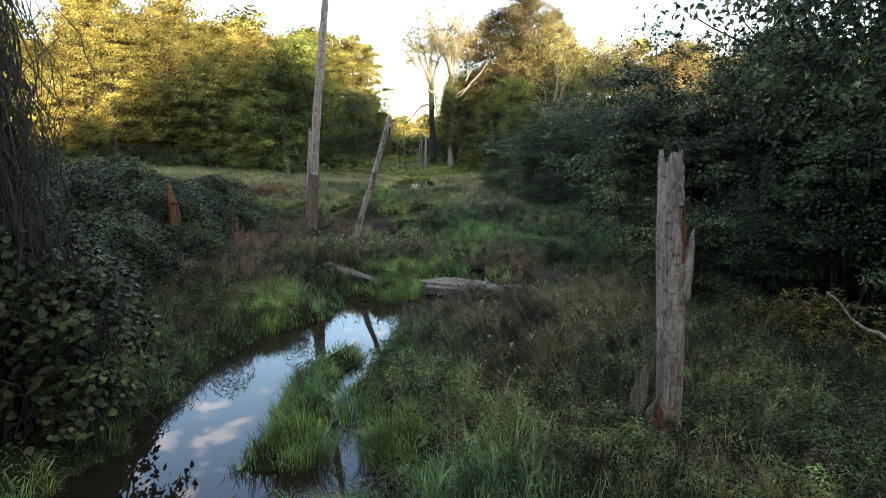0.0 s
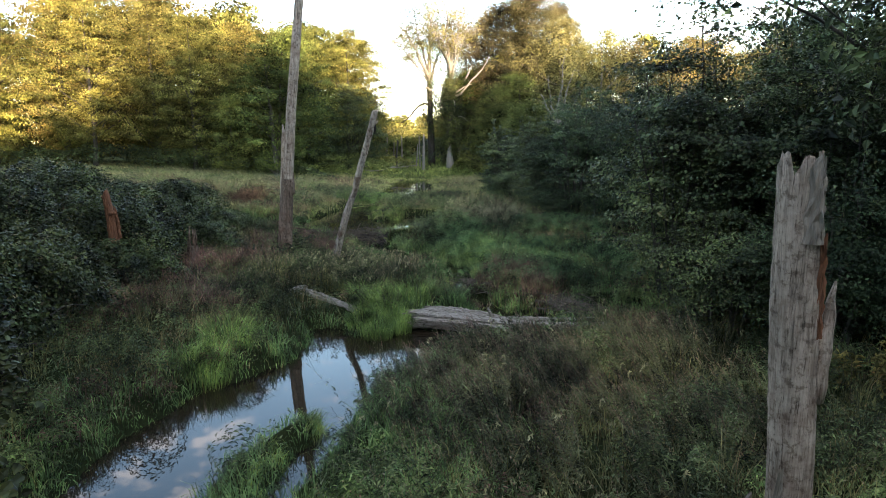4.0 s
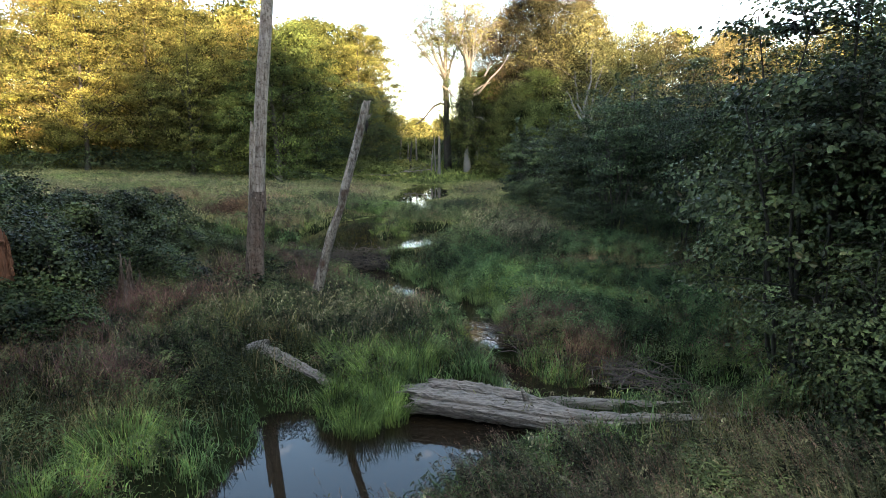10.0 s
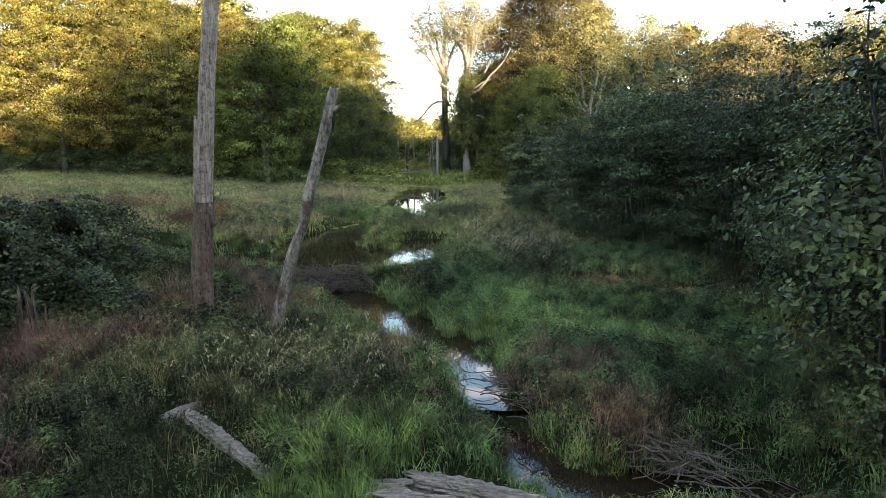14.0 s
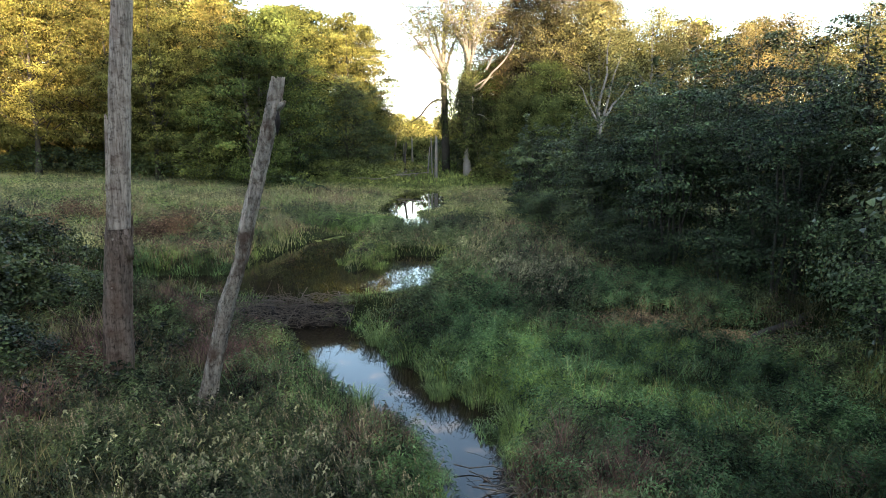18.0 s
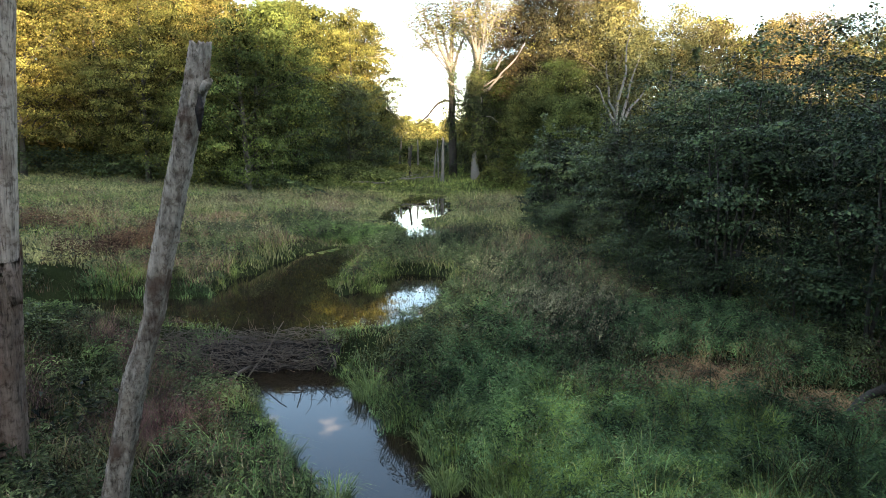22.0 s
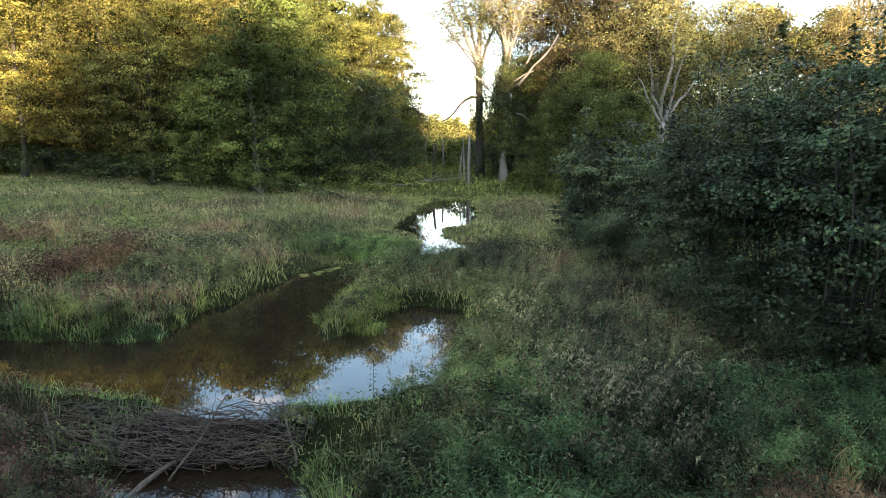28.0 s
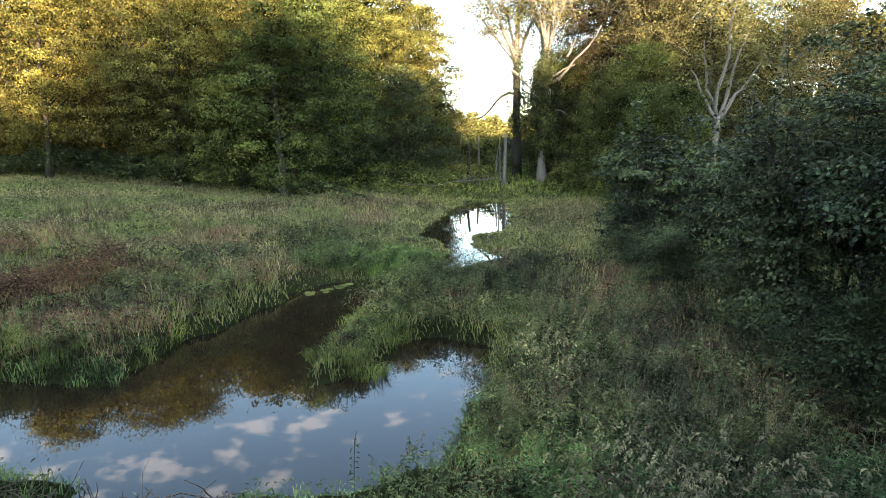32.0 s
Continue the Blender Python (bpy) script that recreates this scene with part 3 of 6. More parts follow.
# brown withered brush on the vine bank
k = 5600
spot = rng.integers(0, 8, k)
x = np.array([-9.0, -8.3, -7.7, -9.6, -7.2, -8.8, -6.6, -7.9])[spot] + rng.normal(size=k) * 0.5
y = np.array([13.4, 15.6, 17.4, 11.4, 19.0, 17.9, 13.6, 22.0])[spot] + rng.normal(size=k) * 0.5
grow("dead_brush", "russet", x, y, rng.uniform(0.5, 1.1, k), rng.uniform(0.005, 0.011, k), rng.uniform(0.3, 1.0, k), rng, lambda x, y, wet: wet > 0.3, "brown withered brush on the creek bank", 3)
k = 4200
spot = rng.integers(0, 6, k)
x = np.array([-5.2, -6.0, -4.8, -6.9, -5.6, -7.8])[spot] + rng.normal(size=k) * 0.4
y = np.array([23.4, 24.4, 22.3, 25.2, 22.0, 25.6])[spot] + rng.normal(size=k) * 0.4
grow("dead_brush", "russet", x, y, rng.uniform(0.4, 0.9, k), rng.uniform(0.004, 0.009, k), rng.uniform(0.3, 1.0, k), rng, lambda x, y, wet: wet > 0.1, "brown withered grass and brush beside the dam", 3)
# long blades arching out over the water's edge
x, y, s = tufts(2600, 22, -10, 5, -3.5, 34, 0.1, rng)
e = 0.15
w0 = ground_z(x, y)[1]
out_x, out_y = ground_z(x + e, y)[1] - w0, ground_z(x, y + e)[1] - w0
grow("edge_sedge", "reed", x, y, rng.uniform(0.5, 0.95, len(x)) * s, rng.uniform(0.008, 0.015, len(x)), rng.uniform(0.45, 1.05, len(x)), rng,
     lambda x, y, wet: (wet > -0.12) & (wet < 0.3) & (lattice(x, y, 1.7, 91) > 0.35) & (open_ground(x, y) > 0.5), "long green sedge arching over the water's edge", 3, np.arctan2(-out_y, -out_x) + 0.8 * rng.normal(size=len(x)))
# low leafy cover between the blades
x, y = rng.uniform(NX0, NX1, 90000), rng.uniform(NY0, NY1, 90000)
z, wet = ground_z(x, y)
ok = (wet > 0.0)
p = np.stack([x, y, z + 0.03 + 0.3 * rng.uniform(size=len(x)) ** 1.6], 1)[ok]
v, t = leaf_arrays(p, np.full(len(p), 0.075), 0.5, 0.4, 0.2, rng)
tagged(new("ground_cover", mesh_of("ground_cover", v, t, MAT["weed"])), "low leafy green cover between grasses", "ground cover", kind="stuff")

# the meadow beyond, coarser with distance
x = rng.uniform(-44, 12, 125000); y = 31 + 40 * rng.uniform(size=125000) ** 1.25
grow("meadow_grass", "meadow", x, y, rng.uniform(0.25, 0.62, len(x)), rng.uniform(0.014, 0.034, len(x)), rng.uniform(0.2, 0.9, len(x)), rng,
     lambda x, y, wet: (wet > np.where(y > 50, -0.04, -0.02)), "pale green meadow grass reaching to the wood")
x = rng.uniform(-36, 8, 60000); y = 31 + 38 * rng.uniform(size=60000) ** 1.2
grow("russet_grass", "russet", x, y, rng.uniform(0.35, 0.75, len(x)), rng.uniform(0.01, 0.024, len(x)), rng.uniform(0.1, 0.6, len(x)), rng,
     lambda x, y, wet: (wet > 0.4) & (lattice(x, y, 3.5, 33) + 0.3 * np.exp(-((x + 11) / 4.5) ** 2 - ((y - 35) / 4) ** 2) > 0.57), "russet grass in drifts over the meadow")
x = rng.uniform(-13, 4, 75000); y = 31 + 46 * rng.uniform(size=75000) ** 0.8
grow("sedge_grass", "reed", x, y, rng.uniform(0.3, 0.6, len(x)) * np.where(y > 50, 0.6, 1.0), rng.uniform(0.012, 0.024, len(x)), rng.uniform(0.2, 0.8, len(x)), rng,
     lambda x, y, wet: (wet > np.where(y > 50, -0.14, -0.12)) & (wet < np.where(y > 44, 5.0, 2.2) * rng.uniform(size=len(x))), "fresh green sedge edging the pond")
x = rng.uniform(-22, 6, 26000); y = rng.uniform(68, 112, 26000)
grow("meadow_grass", "reed", x, y, rng.uniform(0.25, 0.55, len(x)), rng.uniform(0.04, 0.09, len(x)), rng.uniform(0.2, 0.8, len(x)), rng,
     lambda x, y, wet: (wet > 0.12), "rough green grass at the valley's end")
# patches of fresh grass and straw that break up the meadow
x = rng.uniform(-38, -6, 90000); y = 33 + 29 * rng.uniform(size=90000)
grow("fresh_grass", "reed", x, y, rng.uniform(0.3, 0.6, len(x)), rng.uniform(0.012, 0.026, len(x)), rng.uniform(0.2, 0.9, len(x)), rng,
     lambda x, y, wet: (wet > 0.8) & (lattice(x, y, 4.6, 57) + 0.3 * lattice(x, y, 1.1, 58) > 0.66), "fresh green grass in patches on the meadow")
x = rng.uniform(-19, 5, 60000); y = rng.uniform(27, 47, 60000)
grow("straw_grass", "straw", x, y, rng.uniform(0.35, 0.75, len(x)), rng.uniform(0.007, 0.016, len(x)), rng.uniform(0.2, 0.9, len(x)), rng,
     lambda x, y, wet: (wet > 0.2) & (lattice(x, y, 2.6, 59) + 0.25 * np.exp(-((x + 10) / 4) ** 2 - ((y - 35) / 5) ** 2) - 0.4 * np.exp(-((x + 6.5) / 2.5) ** 2 - ((y - 44) / 2.5) ** 2) > 0.66), "straw-coloured grass round the pond")
x = rng.uniform(-10.5, 6, 26000); y = rng.uniform(5, 31, 26000)
grow("straw_grass", "straw", x, y, rng.uniform(0.3, 0.7, len(x)), rng.uniform(0.005, 0.01, len(x)), rng.uniform(0.3, 1.0, len(x)), rng,
     lambda x, y, wet: (wet > 0.3) & (lattice(x, y, 1.6, 60) > 0.62) & (open_ground(x, y) > 0.3), "straw-coloured grass among the marsh weeds", 3)
x = rng.uniform(2.6, 7.4, 26000); y = rng.uniform(23.0, 26.6, 26000)
ok = open_ground(x, y) < 0.3 + 0.4 * rng.uniform(size=len(x))
x, y = x[ok], y[ok]
z, wet = ground_z(x, y)
tagged(new("straw_grass", mesh_of("straw_grass", *blade_arrays(x, y, z - 0.02, rng.uniform(0.06, 0.2, len(x)), rng.uniform(0.006, 0.012, len(x)), rng.uniform(1.0, 2.4, len(x)), rng, 3), MAT["straw"])), "flattened dry straw on the trampled patch", "grass", kind="stuff")
# rough cover outside the open marsh
x = rng.uniform(-26, 26, 46000); y = rng.uniform(-16, 62, 46000)
ok = (x < NX0) | (x > NX1) | (y < NY0)
x, y = x[ok], y[ok]
grow("rough_grass", "tall", x, y, rng.uniform(0.25, 0.6, len(x)), rng.uniform(0.012, 0.03, len(x)), rng.uniform(0.3, 0.9, len(x)), rng, lambda x, y, wet: wet > 0.1, "rough olive grass under the thicket and trees")
# leafy herbs and pale flower sprays over the meadow
x = rng.uniform(-44, 12, 60000); y = 29 + 42 * rng.uniform(size=60000) ** 1.2
z, wet = ground_z(x, y)
ok = (wet > 0.35) & (lattice(x, y, 3.0, 51) > 0.42)
p = np.stack([x, y, z + np.minimum(0.15 + 0.55 * rng.uniform(size=len(x)), cap_at(x, y))], 1)[ok]
v, t = leaf_arrays(p, np.full(len(p), 0.15), 0.4, 0.4, 0.2, rng)
tagged(new("meadow_herbs", mesh_of("meadow_herbs", v, t, MAT["weed"])), "leafy green herbs among the meadow grass", "weeds", kind="stuff")
x = rng.uniform(-30, 2, 26000); y = 34 + 30 * rng.uniform(size=26000)
z, wet = ground_z(x, y)
ok = (wet > 1.0) & (lattice(x, y, 5.0, 53) > 0.5)
p = np.stack([x, y, z + np.minimum(0.5 + 0.25 * rng.uniform(size=len(x)), cap_at(x, y))], 1)[ok]
v, t = leaf_arrays(p, np.full(len(p), 0.07), 0.3, 0.5, 0.0, rng)
tagged(new("flower_sprays", mesh_of("flower_sprays", v, t, MAT["seed"])), "pale fading flower sprays over the meadow", "weeds", kind="stuff")


def weed_arrays(x, y, z, h, rng, leaves=26, size=0.07, aspect=0.34):
    """Bushy marsh weeds: a stem with leaves all the way up."""
    n = len(x)
    s = rng.uniform(0.15, 1.0, (n, leaves)) ** 0.7
    a = rng.uniform(0, 2 * np.pi, (n, leaves))
    r = (0.06 + 0.2 * rng.uniform(size=(n, leaves))) * (h[:, None] * 0.9)
    ld, ll = rng.uniform(0, 2 * np.pi, n), rng.uniform(0, 0.3, n) * h
    p = np.stack([x[:, None] + np.cos(a) * r + (np.cos(ld) * ll)[:, None] * s, y[:, None] + np.sin(a) * r + (np.sin(ld) * ll)[:, None] * s, z[:, None] + h[:, None] * s], -1).reshape(-1, 3)
    return leaf_arrays(p, np.full(len(p), size), 0.35, aspect, 0.5, rng)


def weed_patch(name, spots, count, leaves, size, h, label, mat="weed", aspect=0.34):
    """Weeds growing in patches: spots are (x, y, radius)."""
    xs, ys = [], []
    for cx, cy, r in spots:
        k = int(count * r * r)
        xs.append(cx + rng.normal(size=k) * r * 0.55); ys.append(cy + rng.normal(size=k) * r * 0.55)
    x, y = np.concatenate(xs), np.concatenate(ys)
    z, wet = ground_z(x, y)
    ok = wet > 0.1
    x, y, z = x[ok], y[ok], z[ok]
    v, t = weed_arrays(x, y, z, np.minimum(rng.uniform(*h, len(x)), cap_at(x, y)), rng, leaves, size, aspect)
    return tagged(new(name, mesh_of(name, v, t, MAT[mat])), label, "weeds", kind="stuff")


def mounds(name, n, per, mat, size, seed, label, x0, x1, y0, y1, r=(0.25, 0.6), h=(0.3, 0.75), aspect=0.27, keep=0.5):
    """Rounded leafy herbs standing clear of one another, dark between."""
    g = np.random.default_rng(seed)
    cx, cy = g.uniform(x0, x1, n), g.uniform(y0, y1, n)
    z, wet = ground_z(cx, cy)
    ok = (wet > 0.25) & (lattice(cx, cy, 2.4, seed) > keep) & (open_ground(cx, cy) > 0.6) & ((mat in ("sedge", "greenweed")) | (fresh(cx, cy) < 0.45)) & (np.exp(-((cx + 1.6) / 1.5) ** 2 - ((cy - 27.0) / 1.3) ** 2) < 0.4)
    cx, cy, z = cx[ok], cy[ok], z[ok]
    n = len(cx)
    cap = cap_at(cx, cy)
    R, H = g.uniform(*r, n), np.minimum(g.uniform(*h, n), cap)
    R = np.minimum(R, 0.15 + H)
    a, u = g.uniform(0, 2 * np.pi, (n, per)), np.sqrt(g.uniform(0, 1, (n, per)))
    zz = H[:, None] * np.sqrt(1 - 0.85 * u * u) * g.uniform(0.6, 1.05, (n, per))
    P = np.stack([cx[:, None] + R[:, None] * u * np.cos(a), cy[:, None] + R[:, None] * u * np.sin(a), z[:, None] + zz], -1).reshape(-1, 3)
    base = np.repeat(np.stack([cx, cy, z + 0.1 * H], 1), per, 0)
    v, t = leaf_arrays(P, np.full(len(P), size), 0.35, aspect, 0.1, g, out=P - base)
    return tagged(new(name, mesh_of(name, v, t, MAT[mat])), label, "weeds", kind="stuff")


mounds("marsh_weeds", 2300, 170, "weed", 0.09, 43, "bushy grey-green marsh weeds in rounded clumps", NX0, NX1, -2.0, 36.0, keep=0.42)
mounds("tall_weeds", 480, 380, "weed", 0.09, 46, "tall bushy marsh weeds standing above the grass", NX0, NX1, 1.0, 46.0, r=(0.45, 0.95), h=(0.6, 1.05), keep=0.52)
mounds("marsh_herbs", 900, 130, "sedge", 0.09, 44, "fresh green leafy herbs in clumps", NX0, NX1, -1.0, 36.0, h=(0.25, 0.6), keep=0.56, aspect=0.3)
mounds("fresh_weeds", 1100, 190, "greenweed", 0.075, 48, "fresh green leafy weeds in soft rounded clumps", -1.0, 7.0, 17.0, 29.0, r=(0.3, 0.7), h=(0.35, 0.75), keep=0.2, aspect=0.24)
mounds("dry_weeds", 900, 120, "russet", 0.065, 45, "brown withered weed clumps", NX0, NX1, -1.0, 40.0, keep=0.58, h=(0.35, 0.85))
mounds("russet_bushes", 130, 340, "rust", 0.085, 47, "red-brown withered bushes at the pond's edge", -19, -12.2, 30.2, 37, r=(0.5, 1.0), h=(0.7, 1.3), keep=0.4)
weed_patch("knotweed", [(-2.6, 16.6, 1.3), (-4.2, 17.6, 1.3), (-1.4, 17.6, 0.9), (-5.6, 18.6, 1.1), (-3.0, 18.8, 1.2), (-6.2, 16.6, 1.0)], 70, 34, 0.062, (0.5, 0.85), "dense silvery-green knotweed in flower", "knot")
weed_patch("marsh_herbs", [(1.4, 31.5, 1.6), (-0.1, 29.8, 1.0), (1.6, 28.4, 1.2), (0.4, 34.5, 1.6), (-1.6, 37.5, 1.6), (-0.6, 41.5, 1.7), (2.4, 36.0, 1.5), (-3.2, 37.6, 0.9), (2.6, 24.6, 1.2), (-0.8, 26.5, 1.1)], 48, 34, 0.075, (0.6, 1.0), "bushy dark herbs along the pond bank")
weed_patch("broad_weeds", [(-6.2, 20.2, 0.7), (-7.2, 19.4, 0.7), (-6.2, 22.0, 0.6)], 40, 26, 0.14, (0.5, 0.9), "broad-leaved weeds at the foot of the dead tree", "vine", 0.5)
weed_patch("red_weeds", [(-6.9, 20.5, 0.45), (-7.6, 21.0, 0.4), (-4.6, 25.2, 0.3)], 120, 26, 0.06, (0.4, 0.9), "dark red-leaved weeds at the dead tree's foot", "redleaf")
weed_patch("marsh_weeds", [(-4.4, 33.2, 0.75), (-5.2, 36.5, 0.4)], 60, 30, 0.07, (0.25, 0.5), "green water weed tuft in the pond", "sedge")
weed_patch("ferns", [(8.4, 8.3, 0.9), (9.6, 8.2, 1.0), (10.6, 7.0, 1.0), (8.9, 6.6, 0.8), (10.0, 5.2, 1.0)], 26, 30, 0.17, (0.5, 1.0), "yellowing ferns at the foot of the thicket", "fern", 0.3)


def stalks(name, spots, per, leaf, h, label, lean=(-0.35, 0.15), mat="herb", tips="spike", capped=1.3):
    """Tall slender herbs: leaning stems with narrow leaves and a faded spike. spots: (x, y, spread, count)."""
    x = np.concatenate([cx + rng.normal(size=k) * r for cx, cy, r, k in spots])
    y = np.concatenate([cy + rng.normal(size=k) * r for cx, cy, r, k in spots])
    z, wet = ground_z(x, y)
    ok = (wet > 0.15) & (open_ground(x, y) > 0.5) & (lattice(x, y, 0.9, 81) > 0.3)
    x, y, z = x[ok], y[ok], z[ok]
    n = len(x)
    H = np.minimum(rng.uniform(*h, n) * (0.7 + 0.6 * lattice(x, y, 1.3, 82)), capped * cap_at(x, y))
    off = (np.array(lean) + rng.normal(size=(n, 2)) * 0.16) * H[:, None]
    def along(s):
        q = s ** 1.5
        return np.stack([x[:, None] + off[:, :1] * q, y[:, None] + off[:, 1:] * q, z[:, None] + H[:, None] * s * (1 - 0.12 * s)], -1)
    s = rng.uniform(0.12, 0.9, (n, per))
    P = along(s)
    a = rng.uniform(0, 2 * np.pi, (n, per))
    r = leaf * 0.55 * (1.15 - 0.6 * s)
    d = np.stack([np.cos(a), np.sin(a), np.full(a.shape, 0.7)], -1)
    P = (P + d * r[..., None]).reshape(-1, 3)
    pieces = [leaf_arrays(P, leaf * (1.25 - 0.7 * s.ravel()), 0.5, 0.24, 0.0, rng, out=d.reshape(-1, 3) * [0.5, 0.5, 1.0])]
    pieces.append(blade_arrays(x, y, z, H, np.full(n, 0.012), np.linalg.norm(off, axis=1) / H, rng, 3, np.arctan2(off[:, 1], off[:, 0])))
    tagged(new(name, mesh_of(name, *join(pieces), MAT[mat])), label, "weeds", kind="stuff")
    s = np.tile(np.linspace(0.78, 1.06, 16), (n, 1))
    P = along(s).reshape(-1, 3) + rng.normal(size=(n * 16, 3)) * 0.005
    tagged(new("flower_spikes", mesh_of("flower_spikes", *leaf_arrays(P, np.full(len(P), 0.03), 0.0, 0.4, -2.5, rng), MAT[tips])), "faded flower spikes above the tall herbs", "weeds", kind="stuff")


stalks("tall_herbs", ((1.6, 9.6, 0.9, 520), (2.8, 8.4, 1.0, 520), (0.4, 7.4, 0.8, 330), (3.9, 9.6, 0.8, 330), (4.6, 7.0, 0.9, 330), (1.9, 5.6, 1.0, 300), (5.2, 10.6, 0.6, 180)), 34, 0.085, (0.75, 1.2), "tall olive herbs with leaning stems and faded spikes")
stalks("tall_herbs", ((1.4, 31.2, 0.9, 420), (2.2, 28.9, 0.8, 320), (0.2, 29.6, 0.6, 180), (0.6, 34.6, 0.9, 300), (-1.0, 38.4, 1.0, 260), (2.6, 24.4, 0.7, 240)), 32, 0.085, (0.7, 1.1), "tall herbs with pale spikes on the pond bank", (0.1, 0.1))
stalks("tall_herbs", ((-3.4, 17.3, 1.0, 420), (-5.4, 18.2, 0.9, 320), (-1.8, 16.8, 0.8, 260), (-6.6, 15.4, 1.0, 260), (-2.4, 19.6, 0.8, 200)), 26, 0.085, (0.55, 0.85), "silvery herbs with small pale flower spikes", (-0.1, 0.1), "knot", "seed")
stalks("bank_sprigs", ((-3.2, 27.4, 0.4, 26), (-2.3, 27.9, 0.35, 22), (-1.6, 28.6, 0.3, 18), (-5.4, 26.9, 0.9, 12)), 16, 0.11, (0.45, 0.95), "green leafy sprigs rising on the dam's end before the pond", (0.15, 0.0), "weed", "spike", 9.0)
# brown twiggy brush round the stick jam
k = 5200
spot = rng.integers(0, 6, k)
x = np.array([2.0, 1.3, 3.0, -1.0, 2.6, 0.9])[spot] + rng.normal(size=k) * 0.38
y = np.array([17.2, 18.6, 16.0, 18.2, 18.0, 16.0])[spot] + rng.normal(size=k) * 0.38
grow("dead_brush", "russet", x, y, rng.uniform(0.6, 1.15, k), rng.uniform(0.005, 0.011, k), rng.uniform(0.2, 0.9, k), rng, lambda x, y, wet: wet > -0.3, "brown twiggy dead brush beside the stick jam", 3)


def tussocks(name, spots, level, label, mat="sedge", per=420):
    """Big sedge tussocks rising out of the shallows: (x, y, radius, height)."""
    v = []
    for cx, cy, r, h in spots:
        n = int(per * (0.4 + r))
        a, q = rng.uniform(0, 2 * np.pi, n), r * np.sqrt(rng.uniform(0, 1, n))
        x, y = cx + q * np.cos(a), cy + q * np.sin(a)
        z = np.maximum(ground_z(x, y)[0], level - 0.04)
        v.append(blade_arrays(x, y, z, h * rng.uniform(0.6, 1.15, n), rng.uniform(0.006, 0.012, n), rng.uniform(0.12, 0.5, n) + 0.4 * q / r, rng, 3, a + 0.5 * rng.normal(size=n)))
    return tagged(new(name, mesh_of(name, *join(v), MAT[mat])), label, "grass", kind="stuff")


tussocks("sedge_tussocks", ((-1.75, 13.0, 0.42, 0.6), (-1.2, 13.5, 0.35, 0.7), (-2.3, 13.6, 0.35, 0.55), (-1.6, 14.4, 0.6, 0.75), (-0.9, 15.1, 0.5, 0.8), (-2.3, 15.2, 0.6, 0.7), (-5.1, 9.6, 0.6, 0.7), (-5.0, 11.0, 0.6, 0.75), (-1.5, 4.2, 0.5, 0.75), (-2.1, 2.6, 0.5, 0.7), (-0.6, 2.6, 0.6, 0.65)), LOW, "tall green sedge tussocks standing in the creek's edge", "reed", 560)
tussocks("sedge_tussocks", ((-0.35, 21.5, 0.2, 0.5), (-1.9, 21.0, 0.25, 0.5), (-1.2, 23.7, 0.45, 0.65), (-0.4, 22.7, 0.5, 0.7), (0.6, 21.4, 0.5, 0.65), (1.3, 20.2, 0.45, 0.6), (-2.1, 24.9, 0.4, 0.6), (1.2, 18.9, 0.35, 0.55), (-3.0, 21.6, 0.35, 0.5)), MIDDLE, "sedge tussocks hanging over the stream pool")
tussocks("dead_brush", ((-1.3, 19.5, 0.35, 0.4), (-0.75, 18.95, 0.3, 0.36), (1.45, 17.9, 0.4, 0.6)), MIDDLE, "brown twiggy brush leaning over the stream", "russet", 620)
tussocks("sedge_tussocks", ((-4.6, 32.7, 0.5, 0.36), (-4.0, 32.3, 0.5, 0.4), (-3.45, 31.9, 0.4, 0.34), (-4.3, 33.5, 0.55, 0.42), (-3.6, 34.1, 0.5, 0.45), (-4.4, 34.6, 0.45, 0.45), (-11.0, 30.6, 0.6, 0.5), (-9.6, 30.9, 0.4, 0.4)), UPPER, "sedge islands in the beaver pond", "reed")
tussocks("sedge_tussocks", [(-8.8 + 4.0 * rng.uniform(), 41.0 + 3.0 * rng.uniform(), 0.7, 0.6) for k in range(46)], UPPER, "bright green sedge bed at the pond's head", "reed", 420)
# nodding pale seed heads
xs = np.concatenate([1.7 + rng.normal(size=620) * 0.75, 0.3 + rng.normal(size=160) * 0.6, -2.6 + rng.normal(size=220) * 1.3, 1.5 + rng.normal(size=160) * 1.6])
ys = np.concatenate([26.4 + rng.normal(size=620) * 0.75, 30.9 + rng.normal(size=160) * 0.6, 16.6 + rng.normal(size=220) * 0.9, 8.0 + rng.normal(size=160) * 2.5])
z, wet = ground_z(xs, ys)
ok = wet > 0.2
xs, ys, z = xs[ok], ys[ok], z[ok]
p = np.stack([np.repeat(xs, 8), np.repeat(ys, 8), np.repeat(z + rng.uniform(0.7, 1.05, len(z)), 8)], 1)
u = np.tile(np.linspace(0, 1, 8), len(xs))
p[:, 2] += 0.1 * np.sin(2.4 * u)
p[:, 0] += 0.07 * u
p[:, :2] += rng.normal(size=(len(p), 2)) * 0.008
v, t = leaf_arrays(p, np.full(len(p), 0.056), 0.0, 0.5, 1.5, rng)
tagged(new("seed_heads", mesh_of("seed_heads", v, t, MAT["seed"])), "pale nodding seed heads above the grass", "grass", kind="stuff")
lush = np.random.default_rng(77)
tussocks("fresh_tussocks", [(2.8 + 2.0 * lush.uniform(-1, 1), 21.8 + 2.3 * lush.uniform(-1, 1), lush.uniform(0.25, 0.5), lush.uniform(0.45, 0.65)) for k in range(54)], MIDDLE, "bright green grass tussocks on the stream bank", "reed", 380)

# ---- dead standing trees ----
def fz(x, y):
    return float(ground_z(np.array([x]), np.array([y]))[0][0])


